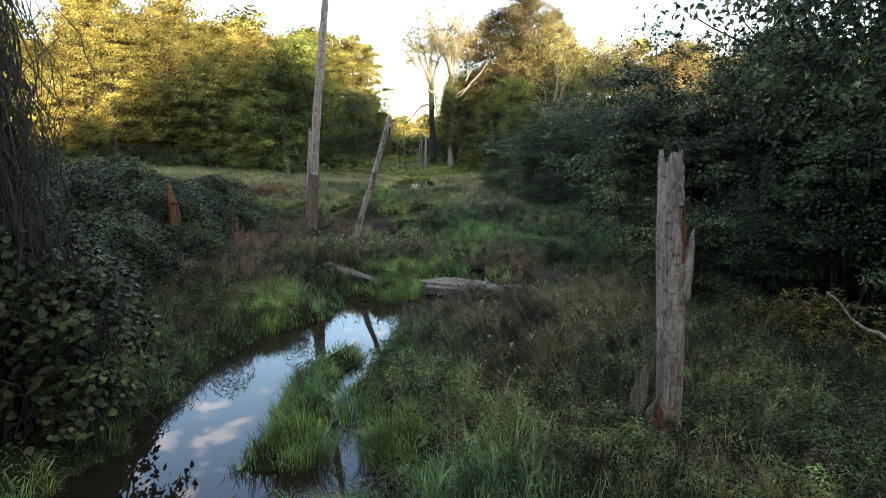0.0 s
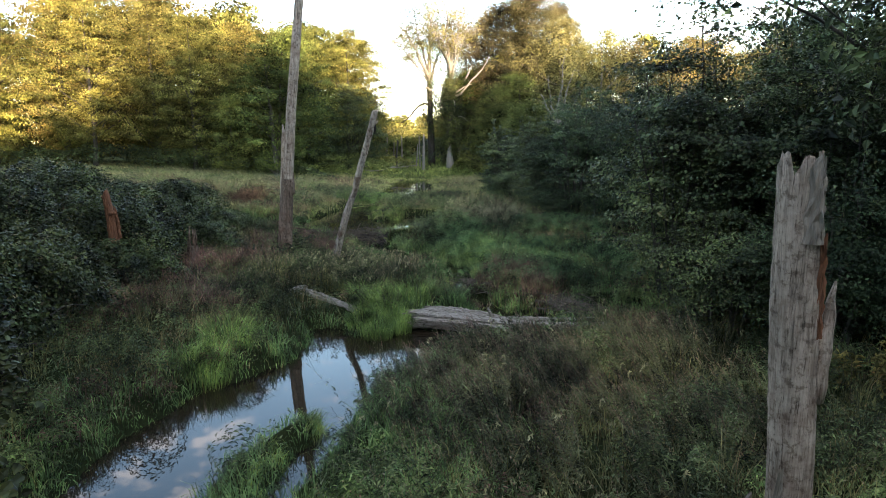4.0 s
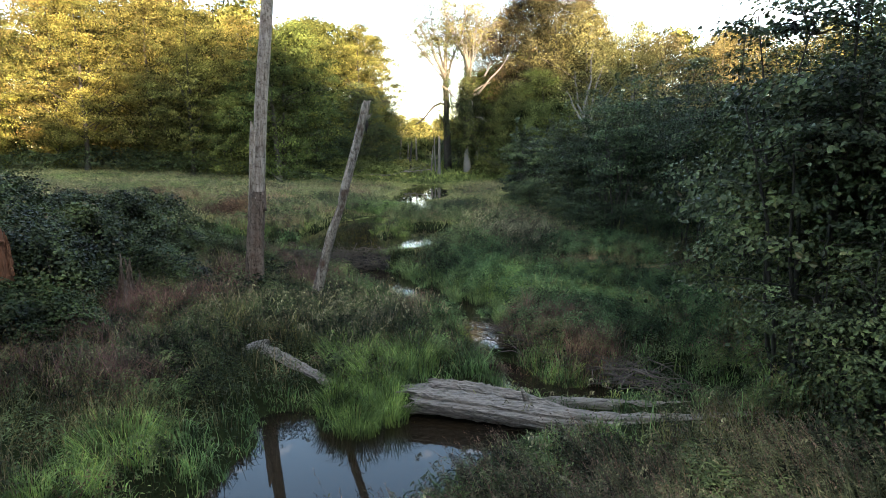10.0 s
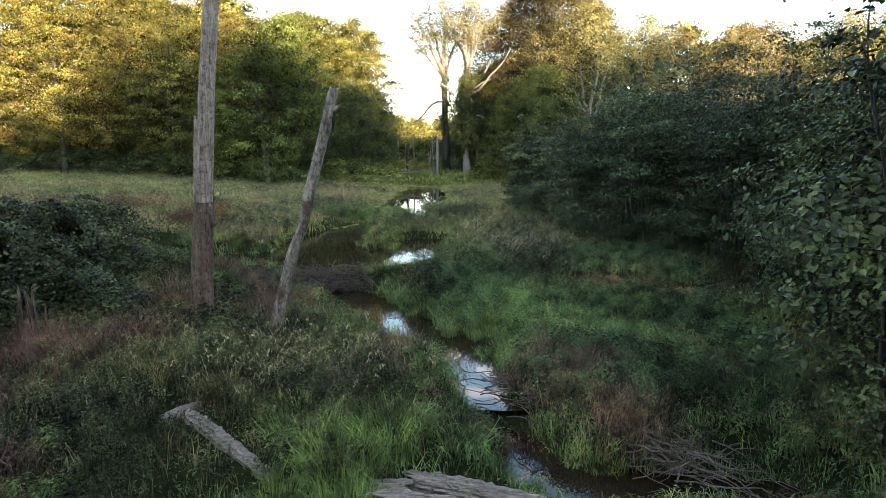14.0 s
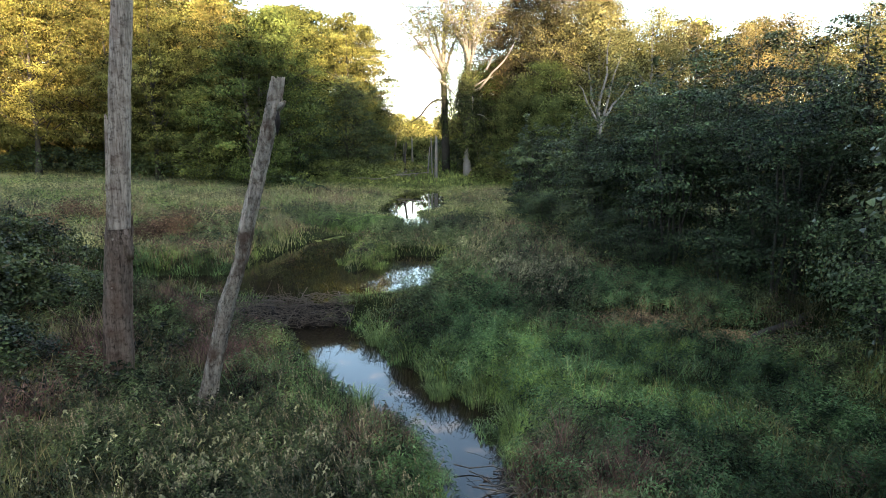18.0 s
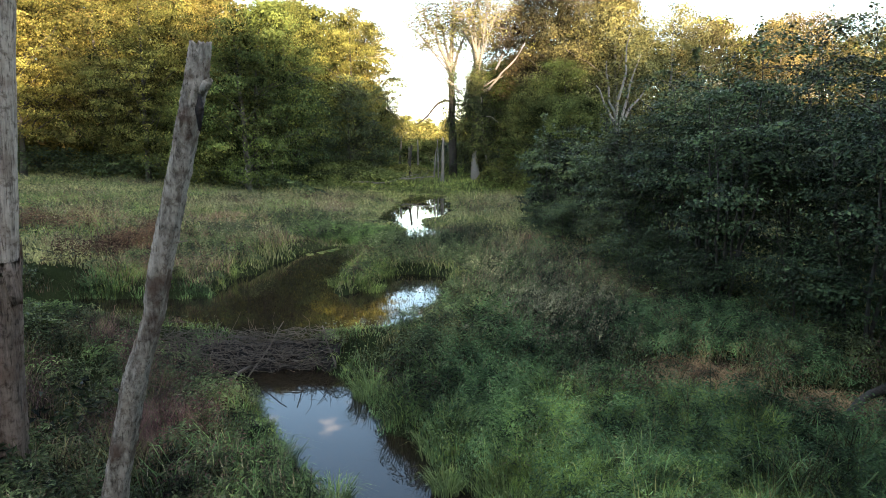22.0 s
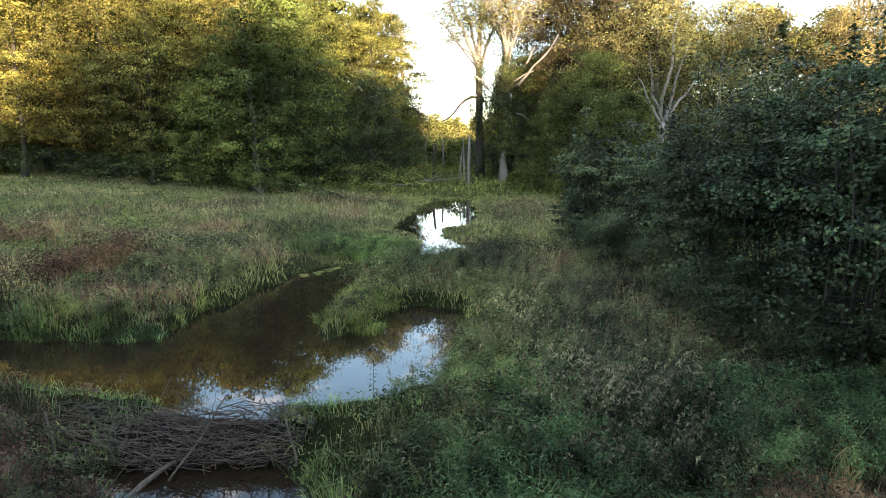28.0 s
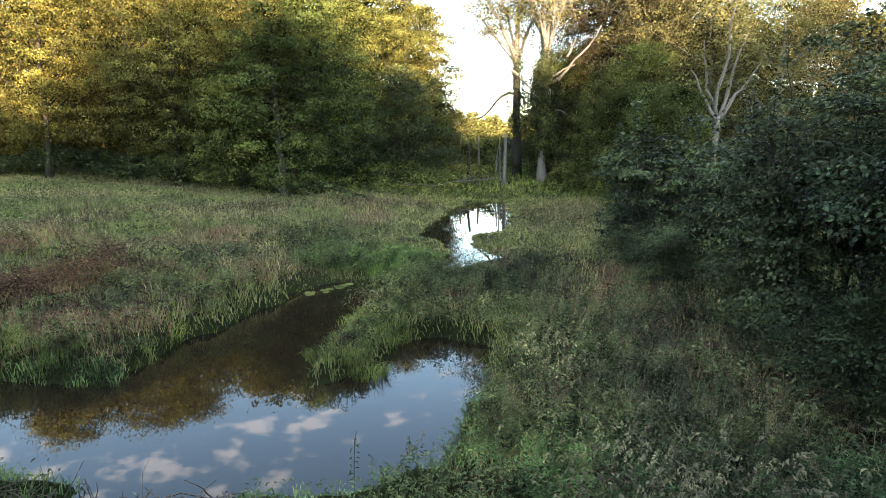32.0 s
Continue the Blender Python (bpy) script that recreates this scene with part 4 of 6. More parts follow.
def snag_arrays(axis, radii, sides=28, jag=0.3, rng=RNG, furrow=0.09, flare=0.25, n=46):
    """A dead trunk: furrowed round the girth, torn into splinters at its top."""
    axis, radii = np.asarray(axis, float), np.asarray(radii, float)
    s = np.linspace(0, 1, n)
    k = np.linspace(0, 1, len(axis))
    P = np.stack([np.interp(s, k, axis[:, i]) for i in range(3)], 1)
    Rr = np.interp(s, np.linspace(0, 1, len(radii)), radii) * (1 + flare * np.exp(-s / 0.05))
    a = np.linspace(0, 2 * np.pi, sides, endpoint=False)
    top = jag * np.clip(0.5 + 0.55 * np.sin(a + rng.uniform(0, 6)) + 0.3 * np.sin(3 * a + rng.uniform(0, 6)) + 0.22 * rng.normal(size=sides), 0, 1.3)
    ph = rng.uniform(0, 6, 6)
    v = np.zeros((n, sides, 3))
    for i in range(n):
        wob = furrow * (np.sin(5 * a + ph[0] + 2.0 * s[i]) * 0.5 + np.sin(11 * a + ph[1] - 3 * s[i]) * 0.35 + 0.5 * rng.normal(size=sides) * 0.5)
        r = Rr[i] * (1 + wob)
        v[i, :, 0] = P[i, 0] + r * np.cos(a)
        v[i, :, 1] = P[i, 1] + r * np.sin(a)
        v[i, :, 2] = P[i, 2]
        if i >= n - 4:
            v[i, :, 2] -= top * (i - (n - 5)) / 4
    core = np.concatenate([v.reshape(-1, 3), [P[-1] - [0, 0, jag * 1.3]]])
    i, j = np.meshgrid(np.arange(n - 1), np.arange(sides), indexing="ij")
    i, j = i.ravel(), j.ravel()
    p0, p1, p2, p3 = i * sides + j, i * sides + (j + 1) % sides, (i + 1) * sides + (j + 1) % sides, (i + 1) * sides + j
    t = [np.stack([p0, p1, p2], 1), np.stack([p0, p2, p3], 1)]
    q = np.arange(sides); base = (n - 1) * sides
    t.append(np.stack([base + q, base + (q + 1) % sides, np.full(sides, n * sides)], 1))
    return core, np.concatenate(t)


def knot(at, size, rng=RNG):
    d = rng.normal(size=3); d[2] = abs(d[2]) * 0.4
    d /= np.linalg.norm(d)
    return tube([np.asarray(at), np.asarray(at) + d * size * 0.5, np.asarray(at) + d * size], [size * 0.22, size * 0.14, size * 0.05], 7)


rs = np.random.default_rng(3)


def slab_arrays(at, w, h, thick, turn, lean, rng, jag=0.35, cols=9, rows=9):
    """A torn plank of dead wood: curved across, its top broken into points."""
    u, k = np.meshgrid(np.linspace(-0.5, 0.5, cols), np.linspace(0, 1, rows))
    top = 1 - jag * np.clip(rng.uniform(0, 1, cols) * 0.7 + 1.1 * np.abs(np.linspace(-0.5, 0.5, cols)) ** 1.4, 0, 0.95)
    z = k * h * top[None]
    wide = w * (1 - 0.25 * k)
    px = u * wide + lean[0] * z + 0.012 * rng.normal(size=u.shape)
    py = 0.5 * w * (u * 1.6) ** 2 + lean[1] * z + 0.014 * rng.normal(size=u.shape)
    front = np.stack([px, py, z], -1).reshape(-1, 3)
    back = np.stack([px, py + thick * (1 - 0.6 * k), z], -1).reshape(-1, 3)
    i, j = np.meshgrid(np.arange(rows - 1), np.arange(cols - 1), indexing="ij")
    q = (i * cols + j).ravel()
    n = rows * cols
    f = np.concatenate([np.stack([q, q + 1, q + cols + 1], 1), np.stack([q, q + cols + 1, q + cols], 1)])
    rim = np.concatenate([np.arange(cols - 1), np.arange(rows - 1) * cols + cols - 1, n - 1 - np.arange(cols - 1), (rows - 1 - np.arange(rows - 1)) * cols])
    nxt = np.roll(rim, -1)
    side = np.concatenate([np.stack([nxt, rim, rim + n], 1), np.stack([nxt, rim + n, nxt + n], 1)])
    v = np.concatenate([front, back])
    c, s = math.cos(radians(turn)), math.sin(radians(turn))
    v = np.stack([v[:, 0] * c - v[:, 1] * s, v[:, 0] * s + v[:, 1] * c, v[:, 2]], 1) + np.asarray(at, float)
    return v, np.concatenate([f, f[:, ::-1] + n, side])


def slab(at, w, h, thick, turn, lean, mat, parent, label="", jag=0.35):
    return part("splinter", mesh_of("splinter", *slab_arrays(at, w, h, thick, turn, lean, rs, jag), MAT[mat]), parent, label)


# broken stump beside the creek
bx, by = 4.1, 3.12
bz = fz(bx, by) - 0.1
stump = thing("dead_tree_stump", (bx, by, bz), "grey barkless broken tree trunk with jagged top and rotten red foot", "dead tree", "standing dead trees")
part("trunk", mesh_of("trunk", *snag_arrays([(0.03, 0, 0), (-0.02, 0.0, 1.6), (-0.12, 0.02, 3.2), (-0.2, 0.02, 4.74 - bz)], [0.2, 0.22, 0.225, 0.195], 30, 0.45, rs, 0.07, 0.1), MAT["snag"], True), stump)
ROT = "torn reddish rotten splinter at the foot"
slab((-0.44, -0.02, 0), 0.3, 1.28, 0.07, 20, (0.05, 0.0), "rot", stump, ROT, 0.45)
slab((-0.6, -0.04, 0), 0.22, 1.0, 0.06, -20, (0.02, 0.0), "rot", stump, ROT, 0.4)
slab((-0.3, -0.18, 0), 0.26, 0.95, 0.06, 30, (0.12, 0.05), "rot", stump, ROT, 0.6)
slab((-0.46, 0.16, 0), 0.3, 1.1, 0.06, 170, (0.02, 0.0), "rot", stump, ROT, 0.5)
slab((-0.2, -0.22, 0.1), 0.3, 0.55, 0.08, 10, (0.05, 0.1), "redrot", stump, "crumbling orange-red rotten heartwood", 0.5)
slab((-0.02, -0.26, 0), 0.34, 0.42, 0.05, -5, (0.0, 0.1), "redrot", stump, "crumbling orange-red rotten heartwood", 0.6)
slab((-0.1, -0.24, 3.85 - bz), 0.2, 0.95, 0.05, 5, (-0.03, 0.02), "paleslab", stump, "pale bare inner wood at the broken top", 0.3)
slab((0.04, -0.17, 2.9 - bz), 0.09, 1.1, 0.04, 35, (-0.04, 0.0), "redrot", stump, "brown rotten slit down the trunk", 0.3)
slab((-0.2, -0.14, 0.7), 0.14, 1.5, 0.04, -35, (0.05, 0.0), "paleslab", stump, "pale bare strip along the trunk", 0.5)
part("side_spur", mesh_of("side_spur", *tube(curve_pts((0.08, -0.04, 2.3), (0.22, -0.04, 3.55), 8, 0, 0.06), [0.12, 0.13, 0.12, 0.11, 0.09, 0.07, 0.04, 0.012], 9, 0.08, rs), MAT["snag"], True), stump, "grey bark flap standing off the trunk")

# tall snag that leaves the top of the view
bx, by = -6.49, 20.64
bz = fz(bx, by) - 0.1
tall = thing("dead_tree", (bx, by, bz), "tall grey bare dead tree trunk with a split side piece", "dead tree", "standing dead trees")
H = 13.0
part("trunk", mesh_of("trunk", *snag_arrays([(0, 0, 0), (0.12, 0.02, 1.9), (0.29, 0.05, 3.9), (0.47, 0.08, 6.0), (0.69, 0.12, 8.0), (1.0, 0.15, 10.8), (1.2, 0.18, H)], [0.25, 0.21, 0.19, 0.185, 0.175, 0.15, 0.11], 28, 0.5, rs, 0.07, 0.2), MAT["snag"], True), tall)
part("split_piece", mesh_of("split_piece", *snag_arrays([(-0.08, 0.2, 0.3), (-0.02, 0.25, 2.6), (0.12, 0.27, 5.5 - bz)], [0.16, 0.14, 0.09], 18, 0.45, rs, 0.14, 0.0), MAT["snag"], True), tall, "grey split slab of trunk")
part("bark_sleeve", mesh_of("bark_sleeve", *snag_arrays([(-0.01, -0.01, 0), (0.11, 0.01, 1.9), (0.27, 0.04, 3.75 - bz)], [0.29, 0.245, 0.222], 26, 0.7, rs, 0.1, 0.2), MAT["oldbark"], True), tall, "darker brown bark left round the lower trunk")
for a in range(5):
    part("knot", mesh_of("knot", *knot((0.1 + 0.07 * a, -0.2, 1.4 + a * 0.9), 0.1, rs), MAT["snag"], True), tall)

# leaning snag
base = (-4.41, 19.63)
bz = fz(*base) - 0.12
lean = thing("dead_tree", (*base, bz), "leaning slim grey dead trunk with flaking bark", "dead tree", "standing dead trees")
top = (-2.58 - base[0], 19.07 - base[1], 5.95 - bz)
ax = [(0, 0, 0)] + [(top[0] * f + d, top[1] * f, top[2] * f) for f, d in ((0.2, -0.02), (0.4, -0.03), (0.52, 0.05), (0.62, 0.02), (0.82, 0.03), (0.93, 0.03))] + [top]
part("trunk", mesh_of("trunk", *snag_arrays(ax, [0.15, 0.135, 0.125, 0.105, 0.12, 0.112, 0.115, 0.1], 30, 0.07, rs, 0.17, 0.2, 130), MAT["flaky"], True), lean)
part("hook", mesh_of("hook", *tube([(top[0] - 0.02, top[1] - 0.02, top[2] - 0.5), (top[0] + 0.07, top[1] - 0.05, top[2] - 0.4), (top[0] + 0.12, top[1] - 0.06, top[2] - 0.36)], [0.03, 0.045, 0.022], 9, 0.1), MAT["flaky"], True), lean, "broken hooked tip")
# no cavity is cut: a mud-dark lump stands in for its shade
part("hollow", mesh_of("hollow", *tube([(top[0] - 0.02, top[1] - 0.075, top[2] - 0.85), (top[0], top[1] - 0.09, top[2] - 0.65), (top[0] + 0.01, top[1] - 0.09, top[2] - 0.5)], [0.01, 0.045, 0.01], 9, 0.1), MAT["mud"], True), lean, "dark lump standing in for the shade inside a rotten hollow")
for f in (0.3, 0.52, 0.63, 0.74, 0.9):
    part("knot", mesh_of("knot", *knot(np.array(top) * f + [0.06, -0.08, 0], 0.075, rs), MAT["flaky"], True), lean)
part("twig", mesh_of("twig", *tube(curve_pts(np.array(top) * 0.66, np.array(top) * 0.66 + [0.3, -0.05, 0.05], 5, 0, 0.2), [0.018, 0.015, 0.012, 0.01, 0.006], 6), MAT["snag"], True), lean)

# small snags in the vines
red = thing("rotten_stub", (-10.44, 15.5, 1.9), "orange-red rotten stub standing out of the vines", "dead tree", "standing dead trees")
part("trunk", mesh_of("trunk", *snag_arrays([(0.25, 0, -1.2), (0.15, 0, 0.4), (0.0, 0, 1.5)], [0.17, 0.14, 0.1], 16, 0.3, rs, 0.16, 0.1), MAT["redrot"], True), red)
slab((0.2, -0.14, 0), 0.26, 1.45, 0.06, 10, (-0.1, 0.0), "redrot", red, "", 0.4)
slab((0.26, 0.0, 0), 0.2, 1.1, 0.06, -50, (-0.08, 0.0), "redrot", red, "", 0.6)
part("ledge", mesh_of("ledge", *tube(curve_pts((0.12, -0.1, 0.75), (0.38, -0.15, 0.8), 4, 0, 0.1), [0.06, 0.06, 0.05, 0.03], 7), MAT["redrot"], True), red)
bz = fz(-8.93, 17.99)
small = thing("rotten_stump", (-8.93, 17.99, bz - 0.1), "dark weathered splintered stump in the weeds", "dead tree", "standing dead trees")
part("trunk", mesh_of("trunk", *snag_arrays([(0, 0, 0), (0.02, 0, 0.6), (0.05, 0, 1.35 - bz)], [0.24, 0.17, 0.1], 18, 0.6, rs, 0.2, 0.4), MAT["rot"], True), small)
for ox, oy, w, h, tn, lx in ((-0.22, -0.12, 0.26, 1.7, 20, 0.1), (0.17, -0.14, 0.24, 2.0, -15, -0.05), (0.02, 0.16, 0.32, 2.15, 175, 0.0), (0.34, 0.0, 0.2, 1.3, -60, -0.15), (-0.05, -0.2, 0.16, 1.9, 5, 0.03), (0.12, 0.05, 0.14, 2.1, 80, 0.02)):
    slab((ox, oy, 0), w, h, 0.05, tn, (lx, 0.0), "oldbark", small, "", 0.75)


# ---- fallen logs ----
def log_mesh(name, pts, radii, groove=0.13):
    """A weathered trunk along pts: deep grooves along the grain, torn ends."""
    pts = np.asarray(pts, float)
    n, sides = 44, 30
    s, k = np.linspace(0, 1, n), np.linspace(0, 1, len(pts))
    p = np.stack([np.interp(s, k, pts[:, i]) for i in range(3)], 1)
    for _ in range(3):
        p[1:-1] = 0.25 * p[:-2] + 0.5 * p[1:-1] + 0.25 * p[2:]
    p += np.cumsum(rs.normal(size=p.shape) * 0.006, axis=0) * [1, 1, 0.5]
    v, t = tube(p, np.interp(s, k, radii) * (1 + 0.05 * rs.normal(size=n)), sides, 0.03, rs)
    flute = 1 + 0.55 * groove * rs.normal(size=sides)
    drift = rs.normal(size=sides) * 0.6
    for i in range(n):
        ring = slice(i * sides, (i + 1) * sides)
        g = flute + 0.3 * groove * np.sin(drift * 9 * s[i] + np.arange(sides) * 2.1) + 0.25 * groove * rs.normal(size=sides)
        v[ring] = p[i] + (v[ring] - p[i]) * np.clip(g, 0.55, 1.3)[:, None]
    along = p[-1] - p[0]
    along /= np.linalg.norm(along)
    v[:sides] += along * rs.uniform(-0.28, 0.12, sides)[:, None]
    v[(n - 1) * sides:n * sides] += along * rs.uniform(-0.1, 0.25, sides)[:, None]
    return mesh_of(name, v, t, MAT["log"])


def log(name, pts, radii, label):
    a = np.array(pts[0], float)
    t_ = thing(name, tuple(a), label, "log", "fallen logs")
    part("trunk", log_mesh("trunk", np.asarray(pts, float) - a, radii), t_)
    return t_


big = log("fallen_log", ((-0.75, 13.78, -0.1), (0.4, 13.5, -0.1), (1.8, 13.12, -0.12), (3.6, 13.05, -0.1), (5.9, 13.3, -0.02)), (0.235, 0.225, 0.2, 0.15, 0.085), "grey weathered fallen log bridging the creek")
part("split_half", log_mesh("split_half", ((0.35, 0.55, 0.08), (1.2, 0.3, 0.1), (2.35, -0.02, 0.04), (3.0, -0.3, 0.02)), (0.14, 0.15, 0.12, 0.05), 0.22), big, "grey split upper half lying on the trunk")
part("branch_stub", mesh_of("branch_stub", *tube(curve_pts((2.1, -0.3, 0.2), (2.0, -0.33, 0.45), 4), [0.06, 0.05, 0.04, 0.02], 7), MAT["log"], True), big)
for k in range(7):
    a = rs.uniform(0, 1)
    at = np.array([0.1 + 0.3 * a, 0.1 + 0.4 * a, 0.14 + 0.1 * rs.uniform()])
    part("splinter", mesh_of("splinter", *tube(curve_pts(at, at + [-0.35 - 0.25 * rs.uniform(), 0.05 + 0.12 * rs.normal(), 0.03 * rs.normal()], 5, 0, 0.1, rs), [0.05, 0.045, 0.035, 0.025, 0.01], 6, 0.1, rs), MAT["log"], True), big)
log("fallen_log", ((1.5, 12.72, -0.3), (2.4, 12.55, -0.26), (3.6, 12.4, -0.2)), (0.05, 0.08, 0.06), "pale thin log lying low across the creek")
log("fallen_log", ((1.9, 14.1, -0.2), (4.0, 13.75, -0.1), (6.4, 13.7, 0.0)), (0.09, 0.1, 0.07), "thin grey log beside the larger one")
l2 = log("fallen_log", ((-4.5, 15.85, 0.16), (-3.6, 15.1, 0.12), (-2.6, 14.3, -0.02)), (0.13, 0.13, 0.1), "short brown log half sunk in grass")
part("cut_knob", mesh_of("cut_knob", *tube([(0.0, 0.32, 0.07), (-0.15, 0.02, 0.1), (-0.36, -0.28, 0.05)], [0.08, 0.1, 0.105], 12, 0.06), MAT["pale"], True), l2, "pale broken knob")


# ---- stick dam and stick jam ----
def stick_pile(name, count, sampler, label, r=(0.008, 0.028), length=(0.5, 1.5), group="beaver works"):
    t = thing(name, (0, 0, 0), label, "dam", group)
    for k in range(count):
        c, d = sampler()
        L = rs.uniform(*length)
        rad = rs.uniform(*r)
        p = curve_pts(c - d * L / 2, c + d * L / 2, 6, rs.uniform(-0.05, 0.06) * L, 0.24, rs)
        me = mesh_of("stick", *tube(p, np.linspace(rad, rad * 0.45, 6), 6), MAT["stick"], True)
        part("stick", me, t)
    return t


def dam_line(s):
    x = -7.8 + 4.4 * s
    return x, 26.55 + 0.35 * s + 0.12 * np.sin(9 * s)


def dam_stick():
    s = rs.uniform(0, 1)
    x, y = dam_line(s)
    k = rs.uniform(0, 1)
    c = np.array([x, y - 0.75 * k, 0.58 - 0.62 * k + rs.uniform(-0.04, 0.08)])
    c[2] += 0.06 * np.sin(7 * x) + 0.05 * rs.normal()
    d = np.array([rs.normal() * 0.9, -0.65 + rs.normal() * 0.5, 0.5 + 0.35 * rs.normal()])
    if rs.uniform() < 0.3:
        d = np.array([1.0, rs.normal() * 0.2, rs.normal() * 0.12])
    return c, d / np.linalg.norm(d)


dam = stick_pile("beaver_dam", 300, dam_stick, "low beaver dam of heaped grey sticks and mud", r=(0.004, 0.014), length=(0.4, 1.3))
# the mud core under the sticks
cs = np.linspace(-0.05, 1.05, 40)
v, t = [], []
prof = [(-0.95, -0.75), (-0.7, -0.1), (-0.35, 0.36), (-0.05, 0.5), (0.2, 0.42), (0.6, -0.2)]
for s in cs:
    x, y = dam_line(s)
    for dy, z in prof:
        v.append((x, y + dy + 0.05 * rs.normal(), z - 0.08 + 0.035 * rs.normal()))
m = len(prof)
for i in range(len(cs) - 1):
    for j in range(m - 1):
        p = i * m + j
        t += [(p, p + m, p + 1), (p + 1, p + m, p + m + 1)]
part("mud_core", mesh_of("mud_core", v, t, MAT["mud"], True), dam, "dark wet mud")
twigs = []
for k in range(520):
    c, d = dam_stick()
    L = rs.uniform(0.25, 0.8)
    c = c + [0, -0.04, 0.0]
    twigs.append(tube(curve_pts(c - d * L / 2, c + d * L / 2, 5, 0, 0.2, rs), np.linspace(0.009, 0.004, 5), 5, 0, rs))
tagged(part("brushwood", mesh_of("brushwood", *join(twigs), MAT["stick"], True), dam), "thin grey twigs packed over the mud", kind="stuff")
for (x0, y0, z0), (x1, y1, z1), r in (((-7.2, 26.0, -0.1), (-7.25, 25.95, 0.75), 0.03), ((-5.0, 25.6, -0.05), (-4.5, 26.6, 0.95), 0.018), ((-5.5, 25.0, -0.2), (-5.1, 26.0, 0.05), 0.06), ((-3.2, 26.2, 0.0), (-3.7, 27.0, 0.75), 0.025)):
    part("pole", mesh_of("pole", *tube(curve_pts((x0, y0, z0), (x1, y1, z1), 7, 0, 0.1, rs), np.linspace(r, r * 0.6, 7), 8), MAT["stick"], True), dam, "longer grey pole")


def jam_stick():
    s = rs.uniform(0.16, 1) ** 0.8
    c = np.array([-0.2 + 4.3 * s + rs.normal() * 0.25, 19.6 - 4.8 * s + rs.normal() * 0.35, -0.12 + rs.uniform(0, 0.28)])
    d = np.array([1.0, -0.4 + rs.normal() * 0.9, rs.normal() * 0.22])
    return c, d / np.linalg.norm(d)


stick_pile("stick_jam", 230, jam_stick, "tangle of bleached drift sticks lying in shallow water", r=(0.004, 0.015), length=(0.5, 1.6))

# ---- trees and shrubs ----
def tree_meshes(name, H, R, low, clusters, per, leaf, seed, mats, spread=(1.0, 0.35), trunk_r=0.3, limbs=14, shape=0.6, lean=0.0, fill=0.55):
    """Trunk with limbs and a crown of leaf sprays in level shelves. Returns the two meshes."""
    r = np.random.default_rng(seed)
    wood = []
    tp = curve_pts((0, 0, -0.3), (lean * H, r.normal() * 0.03 * H, H * 0.93), 12, 0, 0.05, r)
    wood.append(tube(tp, np.linspace(trunk_r, trunk_r * 0.12, 12) * (1 + 0.5 * np.exp(-np.arange(12) / 0.7)), 9, 0.04, r))
    u = r.uniform(0, 1, clusters)
    zc = low + (H - low) * u
    prof = np.sin(np.pi * np.clip(u * (1 - 0.15) + 0.12, 0, 1)) ** shape
    rad = R * prof * np.where(r.uniform(size=clusters) < fill, r.uniform(0.75, 1.05, clusters), r.uniform(0.2, 0.8, clusters))
    ang = r.uniform(0, 2 * np.pi, clusters)
    lump = 1 + 0.22 * np.sin(3 * ang + 5 * u + seed) + 0.14 * np.sin(7 * ang - 9 * u)
    axis_x = np.interp(zc, tp[:, 2], tp[:, 0]); axis_y = np.interp(zc, tp[:, 2], tp[:, 1])
    C = np.stack([axis_x + rad * lump * np.cos(ang), axis_y + rad * lump * np.sin(ang), zc], 1)
    big = np.argsort(-rad)[:limbs * 3:3]
    for i in big:
        z0 = max(low * 0.5, C[i, 2] - rad[i] * r.uniform(0.5, 1.0))
        a = (np.interp(z0, tp[:, 2], tp[:, 0]), np.interp(z0, tp[:, 2], tp[:, 1]), z0)
        lr = trunk_r * 0.34 * (1 - 0.6 * z0 / H)
        wood.append(tube(curve_pts(a, C[i], 7, 0.06 * rad[i], 0.12, r), np.linspace(lr, lr * 0.2, 7), 6, 0, r))
    n = clusters * per
    P = np.repeat(C, per, 0)
    sc = np.repeat(r.uniform(0.6, 1.3, clusters), per)[:, None]
    P = P + r.normal(size=(n, 3)) * np.array([spread[0], spread[0], spread[1]]) * 0.62 * sc
    P[:, 2] -= 0.12 * np.linalg.norm(P[:, :2] - np.repeat(C, per, 0)[:, :2], axis=1)
    away = (P - np.repeat(C, per, 0)) / (np.array([spread[0], spread[0], spread[1]]) * sc) + 1.1 * (P - np.stack([np.repeat(axis_x, per), np.repeat(axis_y, per), np.full(n, low + 0.4 * (H - low))], 1)) * [1, 1, 0.4] / R
    crown = leaf_arrays(P, np.full(n, leaf), 0.35, 0.6, 0.35, r, out=away)
    return mesh_of("trunk", *join(wood), MAT[mats[0]], True), mesh_of("crown", *crown, MAT[mats[1]])


KINDS = {}


def kind(key, **kw):
    KINDS[key] = tree_meshes(key, **kw)


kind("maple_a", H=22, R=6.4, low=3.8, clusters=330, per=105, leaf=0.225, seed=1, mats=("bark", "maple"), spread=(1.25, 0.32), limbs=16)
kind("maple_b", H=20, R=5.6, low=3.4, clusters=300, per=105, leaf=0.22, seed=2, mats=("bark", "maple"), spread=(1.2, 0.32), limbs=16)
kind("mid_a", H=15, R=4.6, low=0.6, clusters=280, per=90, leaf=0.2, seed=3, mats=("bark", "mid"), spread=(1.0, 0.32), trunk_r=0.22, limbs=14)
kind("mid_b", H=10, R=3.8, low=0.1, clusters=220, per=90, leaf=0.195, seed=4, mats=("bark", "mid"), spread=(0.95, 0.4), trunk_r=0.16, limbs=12)
